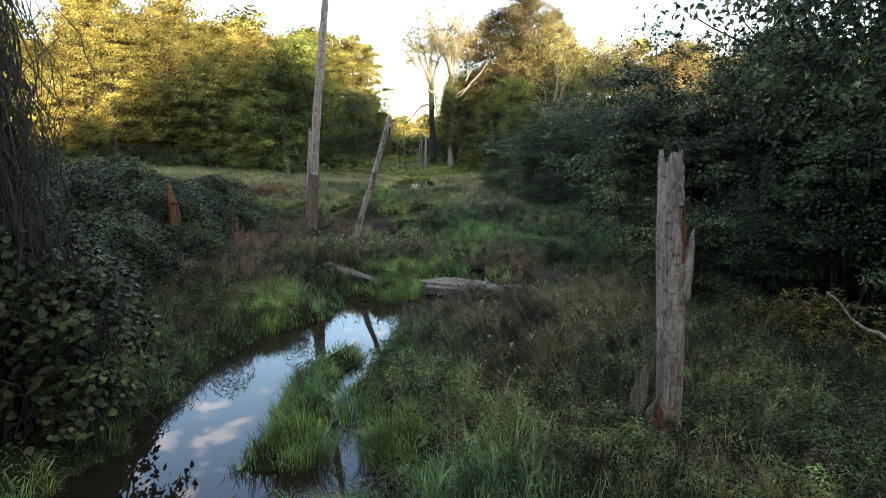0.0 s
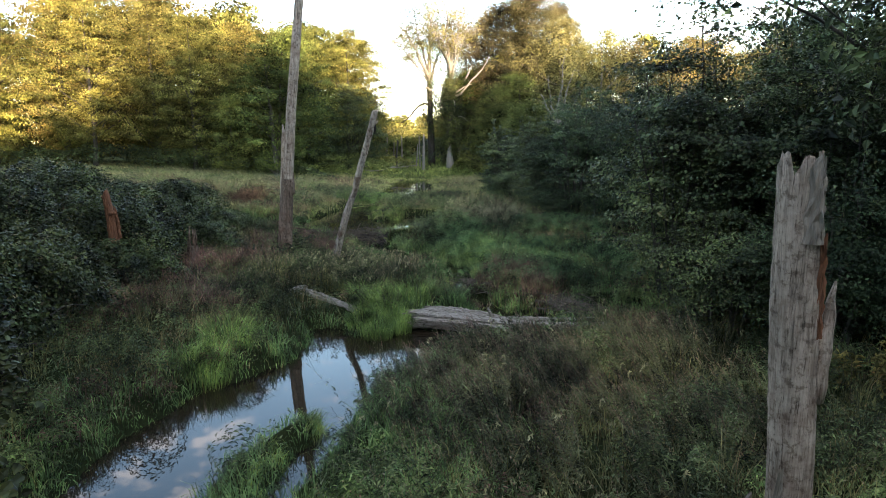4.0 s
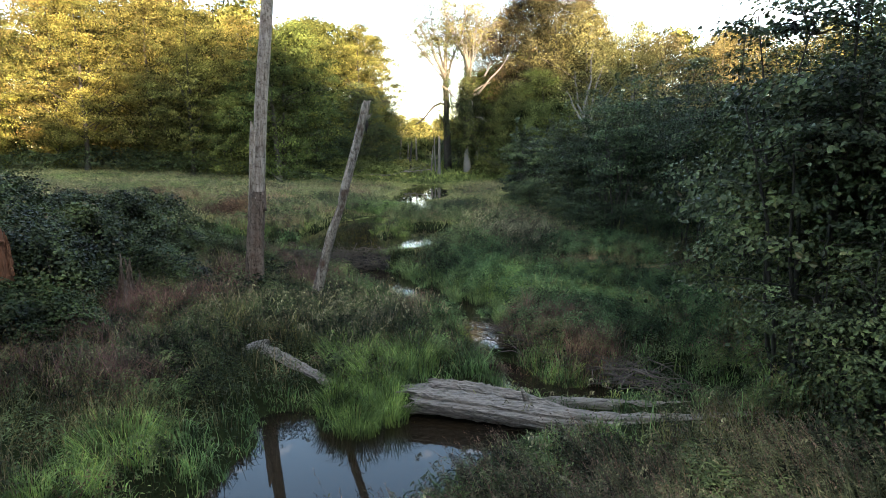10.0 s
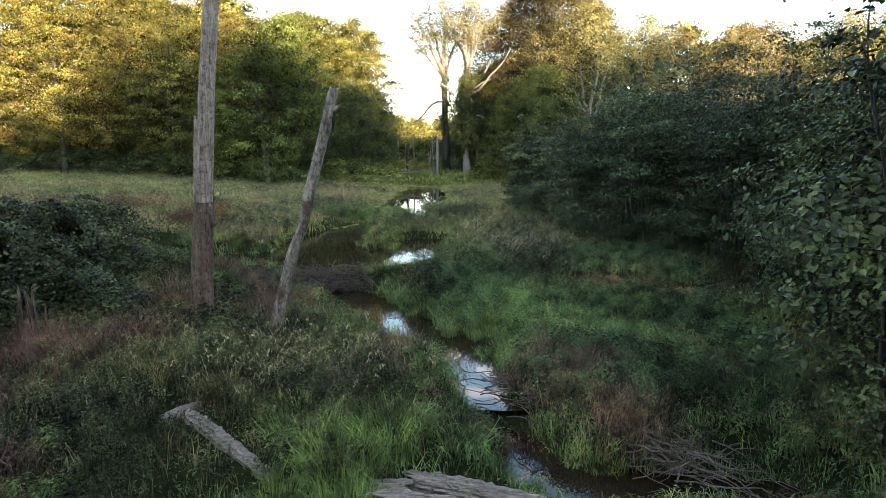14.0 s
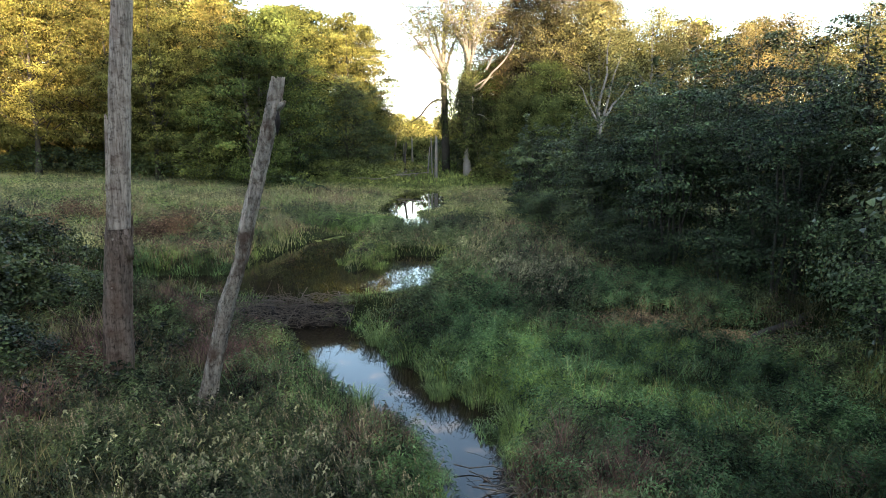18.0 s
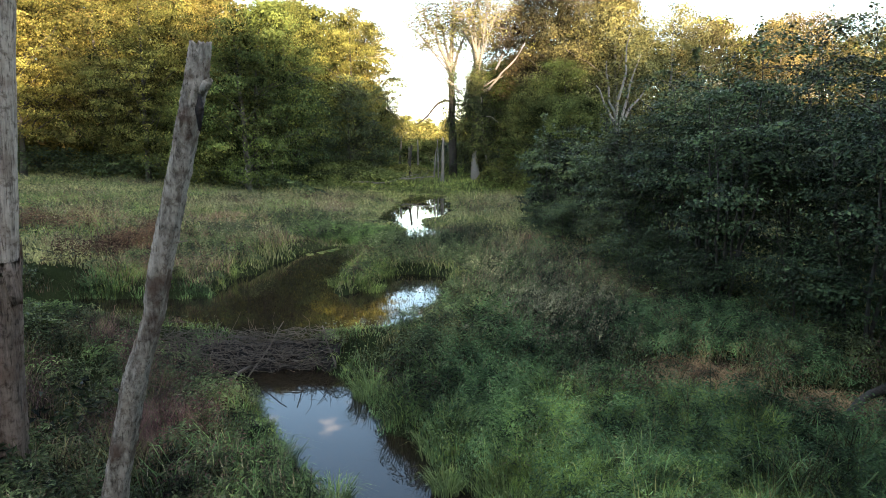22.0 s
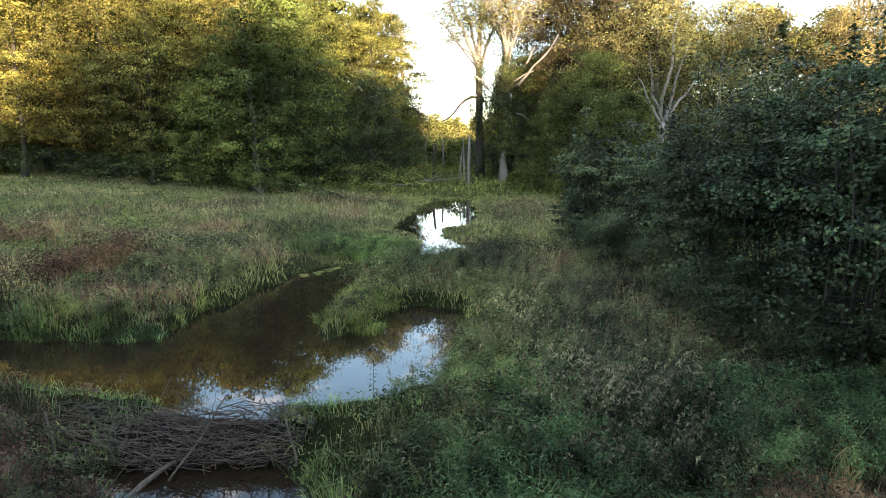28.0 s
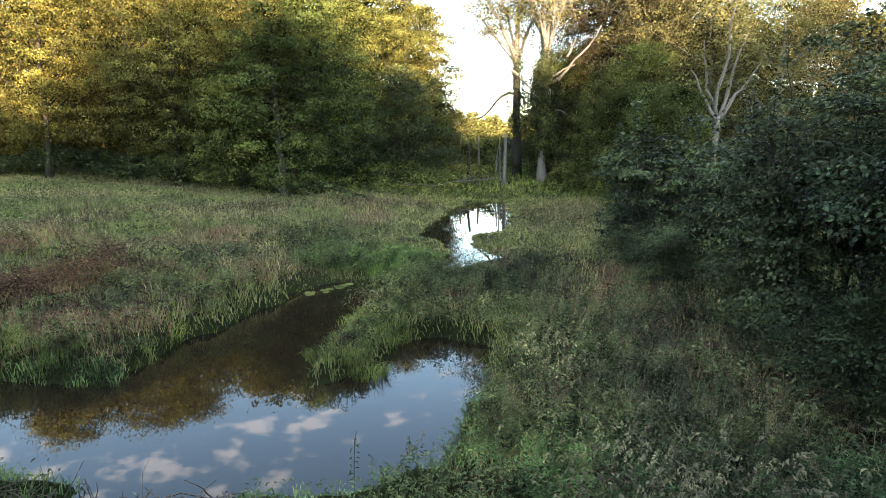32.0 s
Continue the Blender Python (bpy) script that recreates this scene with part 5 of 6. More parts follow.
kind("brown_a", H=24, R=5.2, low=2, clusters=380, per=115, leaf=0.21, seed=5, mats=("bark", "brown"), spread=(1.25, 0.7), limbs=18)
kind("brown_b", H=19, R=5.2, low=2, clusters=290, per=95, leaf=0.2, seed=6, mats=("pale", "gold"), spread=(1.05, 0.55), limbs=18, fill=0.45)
# darker alder leaves put deep shade into the colour of these crowns
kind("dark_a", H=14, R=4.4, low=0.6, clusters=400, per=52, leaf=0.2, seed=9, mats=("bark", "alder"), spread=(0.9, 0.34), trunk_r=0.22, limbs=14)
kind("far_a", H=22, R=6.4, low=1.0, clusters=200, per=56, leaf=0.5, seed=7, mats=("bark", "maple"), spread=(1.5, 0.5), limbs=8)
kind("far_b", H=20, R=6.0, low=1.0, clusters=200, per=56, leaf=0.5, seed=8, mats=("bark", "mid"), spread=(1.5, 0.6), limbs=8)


def tree(key, x, y, label, size=1.0, turn=None, group="woodland trees", category="tree", name="tree", sink=0.0):
    turn = RNG.uniform(0, 360) if turn is None else turn
    t = thing(name, (x, y, fz(x, y) - 0.05 - sink), label, category, group, turn=turn, size=size)
    part("trunk", KINDS[key][0], t)
    part("crown", KINDS[key][1], t)
    return t


LIT = "tall broadleaf tree with yellow-green leaves lit by evening sun"
SHADE = "dense green broadleaf tree standing in shade at the meadow edge"
BROWN = "tall thin-crowned tree with brownish turning leaves"
# left wood, front row to back
for x, y, k, s in ((-52, 63, "maple_a", 1.0), (-45, 67, "maple_b", 1.1), (-39.5, 63, "maple_a", 0.95), (-34, 66, "maple_b", 1.05), (-29, 64, "maple_a", 0.9), (-25, 70, "maple_b", 1.0),
                   (-20, 74, "maple_a", 0.95), (-15.4, 82, "maple_b", 1.08), (-15.0, 90, "brown_b", 1.12), (-48, 76, "far_a", 1.15), (-38, 77, "far_a", 1.12), (-29, 78, "far_a", 1.12), (-60, 70, "far_a", 1.1), (-21, 86, "far_a", 1.05), (-66, 60, "far_a", 1.1)):
    tree(k, x, y, LIT, s * (0.9 if x < -30 else 0.84))
# the dark_a trees carry the wood edge's shade in their darker leaves
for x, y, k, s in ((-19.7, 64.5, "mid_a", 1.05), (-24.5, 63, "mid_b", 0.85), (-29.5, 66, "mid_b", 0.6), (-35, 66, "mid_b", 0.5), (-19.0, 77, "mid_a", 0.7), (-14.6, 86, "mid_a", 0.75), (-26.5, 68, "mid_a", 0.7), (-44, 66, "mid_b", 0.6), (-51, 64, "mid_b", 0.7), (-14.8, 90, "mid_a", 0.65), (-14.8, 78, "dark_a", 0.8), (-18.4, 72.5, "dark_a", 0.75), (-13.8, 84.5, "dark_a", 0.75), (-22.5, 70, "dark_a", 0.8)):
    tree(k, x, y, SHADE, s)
# right far wood
for x, y, k, s in ((4.8, 92, "brown_a", 0.95), (9.5, 84, "brown_a", 1.02), (7.0, 96, "brown_a", 1.0), (0.8, 100, "brown_a", 0.85), (3.4, 103, "brown_a", 0.95), (10.5, 98, "brown_a", 1.05), (13.5, 92, "brown_a", 0.95), (13, 80, "brown_b", 1.0), (17, 74, "brown_b", 0.86), (21, 80, "brown_b", 0.84), (26, 73, "brown_b", 0.78), (31, 78, "brown_b", 0.84), (37, 74, "brown_b", 0.84), (44, 78, "far_a", 0.75), (51, 72, "far_a", 0.75), (58, 78, "far_a", 0.75), (66, 70, "far_a", 0.75)):
    tree(k, x, y, BROWN if k == "brown_a" else LIT, s)
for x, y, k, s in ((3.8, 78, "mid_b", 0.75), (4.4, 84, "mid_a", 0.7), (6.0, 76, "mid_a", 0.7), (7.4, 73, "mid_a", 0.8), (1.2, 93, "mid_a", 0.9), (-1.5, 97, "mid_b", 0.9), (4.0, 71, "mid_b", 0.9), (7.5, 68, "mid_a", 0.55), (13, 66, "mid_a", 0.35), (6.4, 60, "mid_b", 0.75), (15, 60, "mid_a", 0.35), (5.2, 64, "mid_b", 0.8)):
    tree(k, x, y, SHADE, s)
# deeper rows that close the wood
for i in range(17):
    tree(("far_a", "far_b")[i % 2], -81 + 3.9 * i + RNG.uniform(-1, 1), 86 + RNG.uniform(-3, 3) + (7 if i > 12 else 0), "deeper woodland tree filling the wood behind", 0.84 + 0.12 * RNG.uniform())
for i in range(16):
    tree(("far_b", "far_a")[i % 2], 4 + 4.6 * i + RNG.uniform(-1, 1), 95 - 0.12 * i + RNG.uniform(-3, 3), "deeper woodland tree filling the wood behind", 0.74 + 0.14 * RNG.uniform())
# far line at the end of the valley
for i in range(44):
    tree(("far_a", "far_a", "far_b")[i % 3], -150 + 4.2 * i + RNG.uniform(-2, 2), (380, 415, 450)[i % 3] + RNG.uniform(-12, 12), "distant sunlit trees at the end of the valley", 0.82 + 0.2 * RNG.uniform(), group="far tree line")
for x, y, s in ((-19.5, 112, 0.42), (-17.2, 108, 0.3), (-22, 118, 0.5), (-0.5, 112, 0.45), (3, 118, 0.5), (-24, 150, 0.4), (-34, 200, 0.5)):
    tree("far_a", x, y, "sunlit low tree at the valley's end", s, group="far tree line")
# woods behind the camera that keep the evening sun off the marsh
for i in range(30):
    x = -70 + 5.2 * i + RNG.uniform(-1.5, 1.5)
    tree(("far_a", "far_b")[i % 2], x, -36 + RNG.uniform(-5, 4), "tall woodland tree casting evening shade over the marsh", (1.32 if 3 < x < 62 else 0.98) + 0.12 * RNG.uniform(), group="shading wood")
for i in range(22):
    x = -66 + 7.4 * i + RNG.uniform(-1.5, 1.5)
    tree(("far_b", "far_a")[i % 2], x, -48 + RNG.uniform(-5, 4), "tall woodland tree casting evening shade over the marsh", (1.4 if 3 < x < 66 else 1.05) + 0.12 * RNG.uniform(), group="shading wood")


# unseen trees added beyond the left bank to hold sky light off it
for x, y, k, s in ((-16.5, 3.0, "far_b", 0.62), (-18.5, 9.5, "far_b", 0.66), (-15.5, -4.0, "far_b", 0.62), (-21.0, 4.0, "far_b", 0.8), (-13.5, -10.0, "far_b", 0.7), (-21.5, 15.0, "far_b", 0.55)):
    tree(k, x, y, "unseen woodland tree added beyond the creek bank to shade it", s, group="bank wood")


# ---- thickets ----
def shrub_meshes(H, R, n, leaf, seed, mat="alder", aspect=0.62, stems=9, rounded=False):
    r = np.random.default_rng(seed)
    wood = []
    tips = []
    for i in range(stems):
        a, q = r.uniform(0, 2 * np.pi), r.uniform(0.2, 1.0) ** 0.6
        tip = np.array([np.cos(a) * R * q * 0.8, np.sin(a) * R * q * 0.8, H * (1.02 - 0.45 * q * q) * r.uniform(0.85, 1.08)])
        base = np.array([np.cos(a) * 0.25 * R * q, np.sin(a) * 0.25 * R * q, -0.2])
        p = curve_pts(base, tip, 10, 0.1 * H * q, 0.1, r)
        wood.append(tube(p, np.linspace(0.045, 0.008, 10), 6, 0, r))
        tips.append(p)
        for j in range(7):
            k = r.integers(2, 9)
            d = r.normal(size=3); d[2] = abs(d[2]) * 0.4
            e = p[k] + d / np.linalg.norm(d) * R * r.uniform(0.25, 0.6)
            sp = curve_pts(p[k], e, 6, 0.03, 0.15, r)
            wood.append(tube(sp, np.linspace(0.016, 0.004, 6), 5, 0, r))
            tips.append(sp)
    shoots = []
    for i in range(18):
        p = tips[r.integers(0, stems) * 8]
        a = p[-1 - r.integers(0, 3)]
        e = a + np.array([r.normal() * 0.14, r.normal() * 0.14, 1.0]) * r.uniform(0.55, 1.35)
        sp = curve_pts(a, e, 6, 0, 0.08, r)
        wood.append(tube(sp, np.linspace(0.012, 0.003, 6), 5, 0, r))
        m = int(np.linalg.norm(e - a) * 34)
        u = r.uniform(0.05, 1.0, m)
        q = np.stack([np.interp(u, np.linspace(0, 1, 6), sp[:, c]) for c in range(3)], 1)
        shoots.append(q + r.normal(size=q.shape) * [0.075, 0.075, 0.04] * (1.25 - 0.6 * u)[:, None])
    shoots = np.concatenate(shoots)
    allp = np.concatenate([p[4:] for p in tips])
    per = 110
    C = allp[r.integers(0, len(allp), n // per)] + r.normal(size=(n // per, 3)) * np.array([0.3, 0.3, 0.2]) * (R / 2.0)
    n = len(C) * per
    wide = np.repeat(r.uniform(0.6, 1.25, len(C)), per)[:, None]
    d = r.normal(size=(n, 3)) * np.array([0.34, 0.34, 0.07]) * wide
    d[:, 2] -= 0.22 * np.hypot(d[:, 0], d[:, 1])
    P = np.repeat(C, per, 0) + d
    P[:, 2] = np.abs(P[:, 2] - 0.05) + 0.05
    P, C, n = np.concatenate([P, shoots]), np.concatenate([np.repeat(C, per, 0), shoots - [0, 0, 0.1]]), n + len(shoots)
    size = np.full(n, leaf); size[-len(shoots):] *= 1.25
    away = (P - C) * [1.2, 1.2, 2.0] + (P - [0, 0, 0.35 * H]) * [0.6, 0.6, 0.3] / R + [0, 0, 0.55]
    return mesh_of("stem", *join(wood), MAT["bark"], True), mesh_of("foliage", *leaf_arrays(P, size, 0.35, aspect, 0.4, r, out=away, rounded=rounded), MAT[mat])


SHRUBS = [shrub_meshes(6.0, 2.1, 19000, 0.082, 21), shrub_meshes(5.0, 2.0, 17000, 0.08, 22), shrub_meshes(3.2, 1.7, 12000, 0.078, 23), shrub_meshes(7.5, 2.4, 21000, 0.086, 24, aspect=0.7, stems=12, rounded=True), shrub_meshes(6.4, 2.3, 5600, 0.19, 25, stems=11)]


def shrub(k, x, y, size=1.0, label="dense dark green alder thicket with round leaves", group="thicket"):
    t = thing("shrub", (x, y, fz(x, y)), label, "shrub", group, turn=RNG.uniform(0, 360), size=size)
    part("stem", SHRUBS[k][0], t)
    part("foliage", SHRUBS[k][1], t)
    return t


for x, y, k, s in ((6.9, 14.9, 3, 1.2), (8.2, 14.0, 3, 1.15), (8.6, 17.2, 0, 1.1), (9.4, 13.0, 3, 1.1), (6.9, 11.9, 2, 1.0), (8.6, 10.6, 1, 0.95), (10.8, 9.8, 3, 1.05), (12.0, 14.0, 3, 1.1), (11.8, 7.0, 0, 1.1), (13.5, 3.5, 3, 1.0), (12.0, 17.5, 3, 1.0),
                   (9.5, 23.0, 2, 1.1), (11.0, 20.8, 3, 0.95), (8.7, 20.4, 3, 0.78), (8.3, 26.4, 0, 1.12), (6.2, 29.6, 3, 0.98), (10.8, 26.4, 3, 1.1), (9.2, 30.6, 3, 1.1), (6.6, 33.2, 3, 0.9), (5.6, 34.4, 3, 1.0), (5.6, 37.2, 4, 0.74), (8.8, 36.5, 4, 1.15), (4.6, 40.2, 4, 0.72), (3.2, 42.2, 4, 0.86), (3.9, 45.5, 4, 0.8), (7.6, 42.0, 4, 0.74),
                   (3.6, 50.0, 4, 0.72), (6.6, 49.0, 4, 0.74), (4.0, 56.0, 4, 0.8), (7.2, 27.0, 2, 0.8), (5.5, 29.3, 2, 0.55), (4.7, 31.4, 2, 0.7), (4.6, 34.6, 2, 0.75), (3.4, 39.0, 2, 0.8), (3.1, 43.0, 2, 0.8), (12.0, 35.0, 3, 1.15)):
    shrub(k, x, y, s)
# the last two are added on the left bank to block sky light there
for x, y, k, s in ((13.2, 8.5, "dark_a", 0.95), (15.0, 2.0, "dark_a", 1.05), (13.2, 13.6, "dark_a", 1.25), (17.0, 9.0, "dark_a", 1.2), (14.5, 22.0, "dark_a", 0.65), (17, 27, "dark_a", 0.75), (-11.0, 2.6, "dark_a", 0.7), (-10.6, -4.0, "dark_a", 1.0)):
    tree(k, x, y, "dark leafy tree overhanging the marsh", s)


# ---- vine-covered bushes on the near left bank ----
def vine_meshes(R, H, n, leaf, seed, flat=0.25, gaps=0.4, tangle=34, rounded=False):
    """A dome of leaves over a tangle of stems, open and dark low down."""
    r = np.random.default_rng(seed)
    wood = []
    for i in range(tangle):
        a, q = r.uniform(0, 2 * np.pi), r.uniform(0.1, 1.0)
        tip = np.array([np.cos(a) * R * q, np.sin(a) * R * q, H * np.sqrt(max(0.05, 1 - 0.85 * q * q)) * r.uniform(0.85, 1.02)])
        base = np.array([r.normal() * 0.3 * R, r.normal() * 0.3 * R, -0.2])
        wood.append(tube(curve_pts(base, tip, 9, 0.15 * H, 0.25, r), np.linspace(0.03, 0.006, 9), 5, 0, r))
    a = r.uniform(0, 2 * np.pi, n)
    u = r.uniform(0, 1, n) ** 0.6
    shell = r.uniform(0.78, 1.04, n)
    lump = 1 + 0.16 * np.sin(3 * a + seed) + 0.12 * np.sin(7 * a + 2 * seed) * u
    q = u * shell
    top = H * np.sqrt(np.clip(1 - 0.9 * u ** 2.4, 0, 1))
    z = top * r.uniform(0.72, 1.03, n) + 0.3 * H * (lattice(np.cos(a) * u * R + 50, np.sin(a) * u * R + 50, 0.6, seed) - 0.6)
    P = np.stack([np.cos(a) * R * q * lump, np.sin(a) * R * q * lump, np.abs(z)], 1)
    P = P[(lattice(P[:, 0] + 90, P[:, 1] + 90, 0.4, seed + 1) + 0.3 * r.uniform(size=n)) > gaps]
    n = len(P)
    return mesh_of("stem", *join(wood), MAT["bark"], True), mesh_of("foliage", *leaf_arrays(P, np.full(n, leaf), flat, 0.75, 0.6, r, 0.1, out=P * [1 / R, 1 / R, 1 / H] + r.normal(size=P.shape) * 0.55, rounded=rounded), MAT["vine"])


VINES = [vine_meshes(2.6, 3.2, 17000, 0.1, 31), vine_meshes(2.2, 2.2, 14000, 0.095, 32), vine_meshes(1.9, 3.6, 8000, 0.15, 33, gaps=0.68, tangle=240, rounded=True)]


def vines(k, x, y, size=1.0, tall=1.0, label="bush smothered by broad-leaved vines"):
    t = thing("vine_bush", (x, y, fz(x, y) - 0.05), label, "bush", "vine-covered bank", turn=RNG.uniform(0, 360))
    t.scale = (size, size, size * tall)
    part("stem", VINES[k][0], t)
    part("foliage", VINES[k][1], t)
    return t


for x, y, k, s, h in ((-11.2, 13.0, 0, 0.95, 0.8), (-13.8, 15.0, 0, 1.1, 0.95), (-11.6, 17.0, 0, 1.0, 0.85), (-14.5, 19.5, 0, 1.15, 0.9), (-11.8, 20.8, 1, 1.1, 1.0), (-10.0, 20.6, 1, 0.85, 0.8), (-8.9, 21.4, 1, 0.5, 0.6), (-12.4, 23.8, 1, 1.1, 0.95), (-17.5, 17.0, 0, 1.3, 0.9), (-17.0, 22.0, 0, 1.2, 0.8),
                      (-9.9, 15.2, 1, 0.8, 0.9), (-14.0, 10.5, 0, 1.2, 0.9), (-10.2, 10.4, 1, 1.0, 1.1), (-17.5, 12.0, 0, 1.3, 1.0), (-10.6, 24.6, 1, 0.75, 0.7), (-16, 26, 1, 1.1, 0.7), (-12.9, 26.0, 1, 0.95, 0.95)):
    vines(k, x, y, s, h)
for x, y, k, s, h in ((-6.7, 3.1, 2, 0.95, 0.95), (-8.6, 0.8, 2, 1.1, 1.0), (-8.4, 6.4, 2, 0.95, 0.75), (-10.6, 4.0, 2, 1.2, 1.1), (-10.5, 7.6, 0, 1.0, 0.9)):
    vines(k, x, y, s, h, "tall curtain of heart-leaved vines over the creek bank")

# ---- the pair of great trees at the valley's end ----
def limb(a, b, r0, r1, mat, parent, name="limb", n=9, sag=0.0, wob=0.12, label=""):
    return part(name, mesh_of(name, *tube(curve_pts(a, b, n, sag, wob, rs), np.linspace(r0, r1, n), 9, 0.03, rs), MAT[mat], True), parent, label)


def sprays(centres, per, spread, leaf, mat, name, parent, flat=0.35):
    C = np.repeat(np.asarray(centres, float), per, 0)
    P = C + rs.normal(size=C.shape) * spread
    return part(name, mesh_of(name, *leaf_arrays(P, np.full(len(P), leaf), flat, 0.6, 0.4, rs), MAT[mat]), parent)


def great_tree(x, y, fork, trunk_r, limbs, twig, mat, leaf_mat, per, label):
    """Straight trunk to the fork, then limbs (end x, y, z, thickness), each with branches and thin sprays."""
    t = thing("great_tree", (x, y, fz(x, y) - 0.2), label, "tree", "great trees")
    limb((0, 0, 0), fork, trunk_r, trunk_r * 0.6, "bark", t, "trunk", 14, 0, 0.05)
    tips, fine = [], []
    for ex, ey, ez, thick, at in limbs:
        s = np.array(fork) * at
        p = curve_pts(s, (ex, ey, ez), 12, 0.9, 0.16, rs)
        part("limb", mesh_of("limb", *tube(p, np.linspace(thick, thick * 0.18, 12), 8, 0.03, rs), MAT[mat], True), t)
        twigs = []
        for j in range(twig):
            m = p[rs.integers(4, 12)]
            d = rs.normal(size=3) * [1.6, 1.2, 0.8]; d[2] = abs(d[2]) * 0.8 + 0.2
            q = curve_pts(m, m + d, 6, 0.15, 0.25, rs)
            twigs.append(tube(q, np.linspace(0.06, 0.014, 6), 5, 0, rs))
            for i in range(3):
                e = q[3] + rs.normal(size=3) * 0.7
                twigs.append(tube(curve_pts(q[3], e, 4, 0, 0.2, rs), np.linspace(0.022, 0.008, 4), 4, 0, rs))
                tips.append(e)
            tips.append(m + d)
        fine += twigs
    tagged(part("twig_spray", mesh_of("twig_spray", *join(fine), MAT[mat], True), t), "thin bare twigs of the great crown", kind="stuff")
    sprays(tips, per, (0.55, 0.55, 0.35), 0.24, leaf_mat, "crown", t)
    return t


def ivy_on(t, n, lo, hi, wide, lean, label="dark ivy wrapped round the trunk"):
    """Ivy sleeve: widest low down, ragged, in hanging bunches."""
    c = 150
    h = lo + (hi - lo) * rs.uniform(0, 1, c) ** 1.15
    a = rs.uniform(0, 2 * np.pi, c)
    q = (0.45 + wide * np.sin(np.pi * np.clip(1 - (h - lo) / (hi - lo), 0.06, 1) ** 1.4)) * rs.uniform(0.6, 1.1, c)
    C = np.stack([lean * h + np.cos(a) * q, np.sin(a) * q, h], 1)
    P = np.repeat(C, n // c, 0)
    P = P + rs.normal(size=P.shape) * (0.3, 0.3, 0.45)
    part("ivy", mesh_of("ivy", *leaf_arrays(P, np.full(len(P), 0.2), 0.1, 0.7, 0.8, rs, out=(P - np.array([0, 0, 1]) * 0) * [1, 1, 0.02]), MAT["vine"]), t, label)


ivy_tree = great_tree(-1.75, 86, (0.05, 0, 12.6), 0.55, ((-3.6, 0.6, 21.5, 0.24, 1.0), (-0.9, -0.4, 23.5, 0.28, 1.0), (2.2, 0.4, 22.5, 0.26, 1.0), (0.6, 2.0, 22.0, 0.2, 0.95), (-1.8, -1.6, 19.5, 0.16, 0.92), (1.3, -1.2, 19.0, 0.16, 0.9), (3.4, -0.2, 20.5, 0.16, 0.95)), 16, "pale", "gold", 15, "great half-dead tree with bleached limbs and ivy-clad trunk")
ivy_on(ivy_tree, 16500, 1.4, 13.2, 1.75, 0.0)
limb((0.2, -0.3, 10.0), (5.4, -0.3, 15.4), 0.17, 0.06, "pale", ivy_tree, "dead_limb", 10, -0.9, 0.14, "bleached dead limb reaching out")
limb((2.2, -0.3, 12.5), (3.0, -0.5, 14.2), 0.12, 0.05, "pale", ivy_tree, "dead_limb", 6, 0, 0.12, "bleached dead limb")
limb((0.4, -0.4, 10.2), (3.0, -0.6, 11.7), 0.11, 0.05, "pale", ivy_tree, "dead_limb", 8, 0.3, 0.12, "bleached dead limb")
limb((0.6, -0.9, 9.4), (1.0, -1.2, 5.4), 0.09, 0.03, "pale", ivy_tree, "dead_limb", 9, 0, 0.15, "bare hanging branch")
limb((0.6, -0.9, 7.6), (2.6, -1.2, 6.6), 0.08, 0.03, "pale", ivy_tree, "dead_limb", 7, 0.2, 0.2, "bare hanging branch")
limb((0.7, -1.1, 5.0), (1.4, -1.4, 1.8), 0.06, 0.03, "pale", ivy_tree, "dead_limb", 9, 0, 0.15, "bare hanging vine stem")
limb((0.1, -1.5, 0), (-0.1, -1.2, 5.0), 0.62, 0.05, "pale", ivy_tree, "bare_flank", 8, 0, 0.05, "bare pale wood at the foot")
dark_tree = great_tree(-4.6, 90, (-0.3, 0, 12.4), 0.58, ((-5.8, 0.5, 21.5, 0.24, 1.0), (-4.6, -0.8, 15.4, 0.15, 1.0), (-2.6, 0.8, 22.5, 0.2, 1.0), (-0.2, 0.3, 22.5, 0.24, 1.0), (2.3, -0.4, 19.5, 0.24, 0.88), (1.0, 1.0, 17.5, 0.16, 0.9), (-3.2, -1.2, 18.0, 0.14, 1.0), (-6.6, -0.5, 18.5, 0.13, 0.95), (0.6, -0.6, 21.0, 0.2, 1.0)), 16, "pale", "gold", 15, "great tree with dark trunk and spreading limbs")
ivy_on(dark_tree, 2700, 5.0, 13.4, 0.75, -0.02, "ivy climbing the dark trunk")
arch = np.array([(-0.3, 0, 9.1), (-1.0, 0, 9.2), (-1.8, 0, 8.9), (-2.5, 0, 8.2), (-3.1, 0, 7.4), (-3.8, 0, 6.8), (-4.5, 0, 6.4)])
part("limb", mesh_of("limb", *tube(arch, [0.17, 0.16, 0.14, 0.12, 0.1, 0.08, 0.05], 8, 0.06, rs), MAT["bark"], True), dark_tree, "dark limb arching down")
limb((-0.8, -0.6, 11.5), (1.7, -0.8, 9.1), 0.17, 0.09, "pale", dark_tree, "limb", 8, 0.2, 0.1, "bleached fallen limb")
limb((1.7, -0.8, 6.0), (3.0, -0.8, 7.4), 0.12, 0.08, "pale", dark_tree, "limb", 7, 0.2, 0.1, "bleached stub")

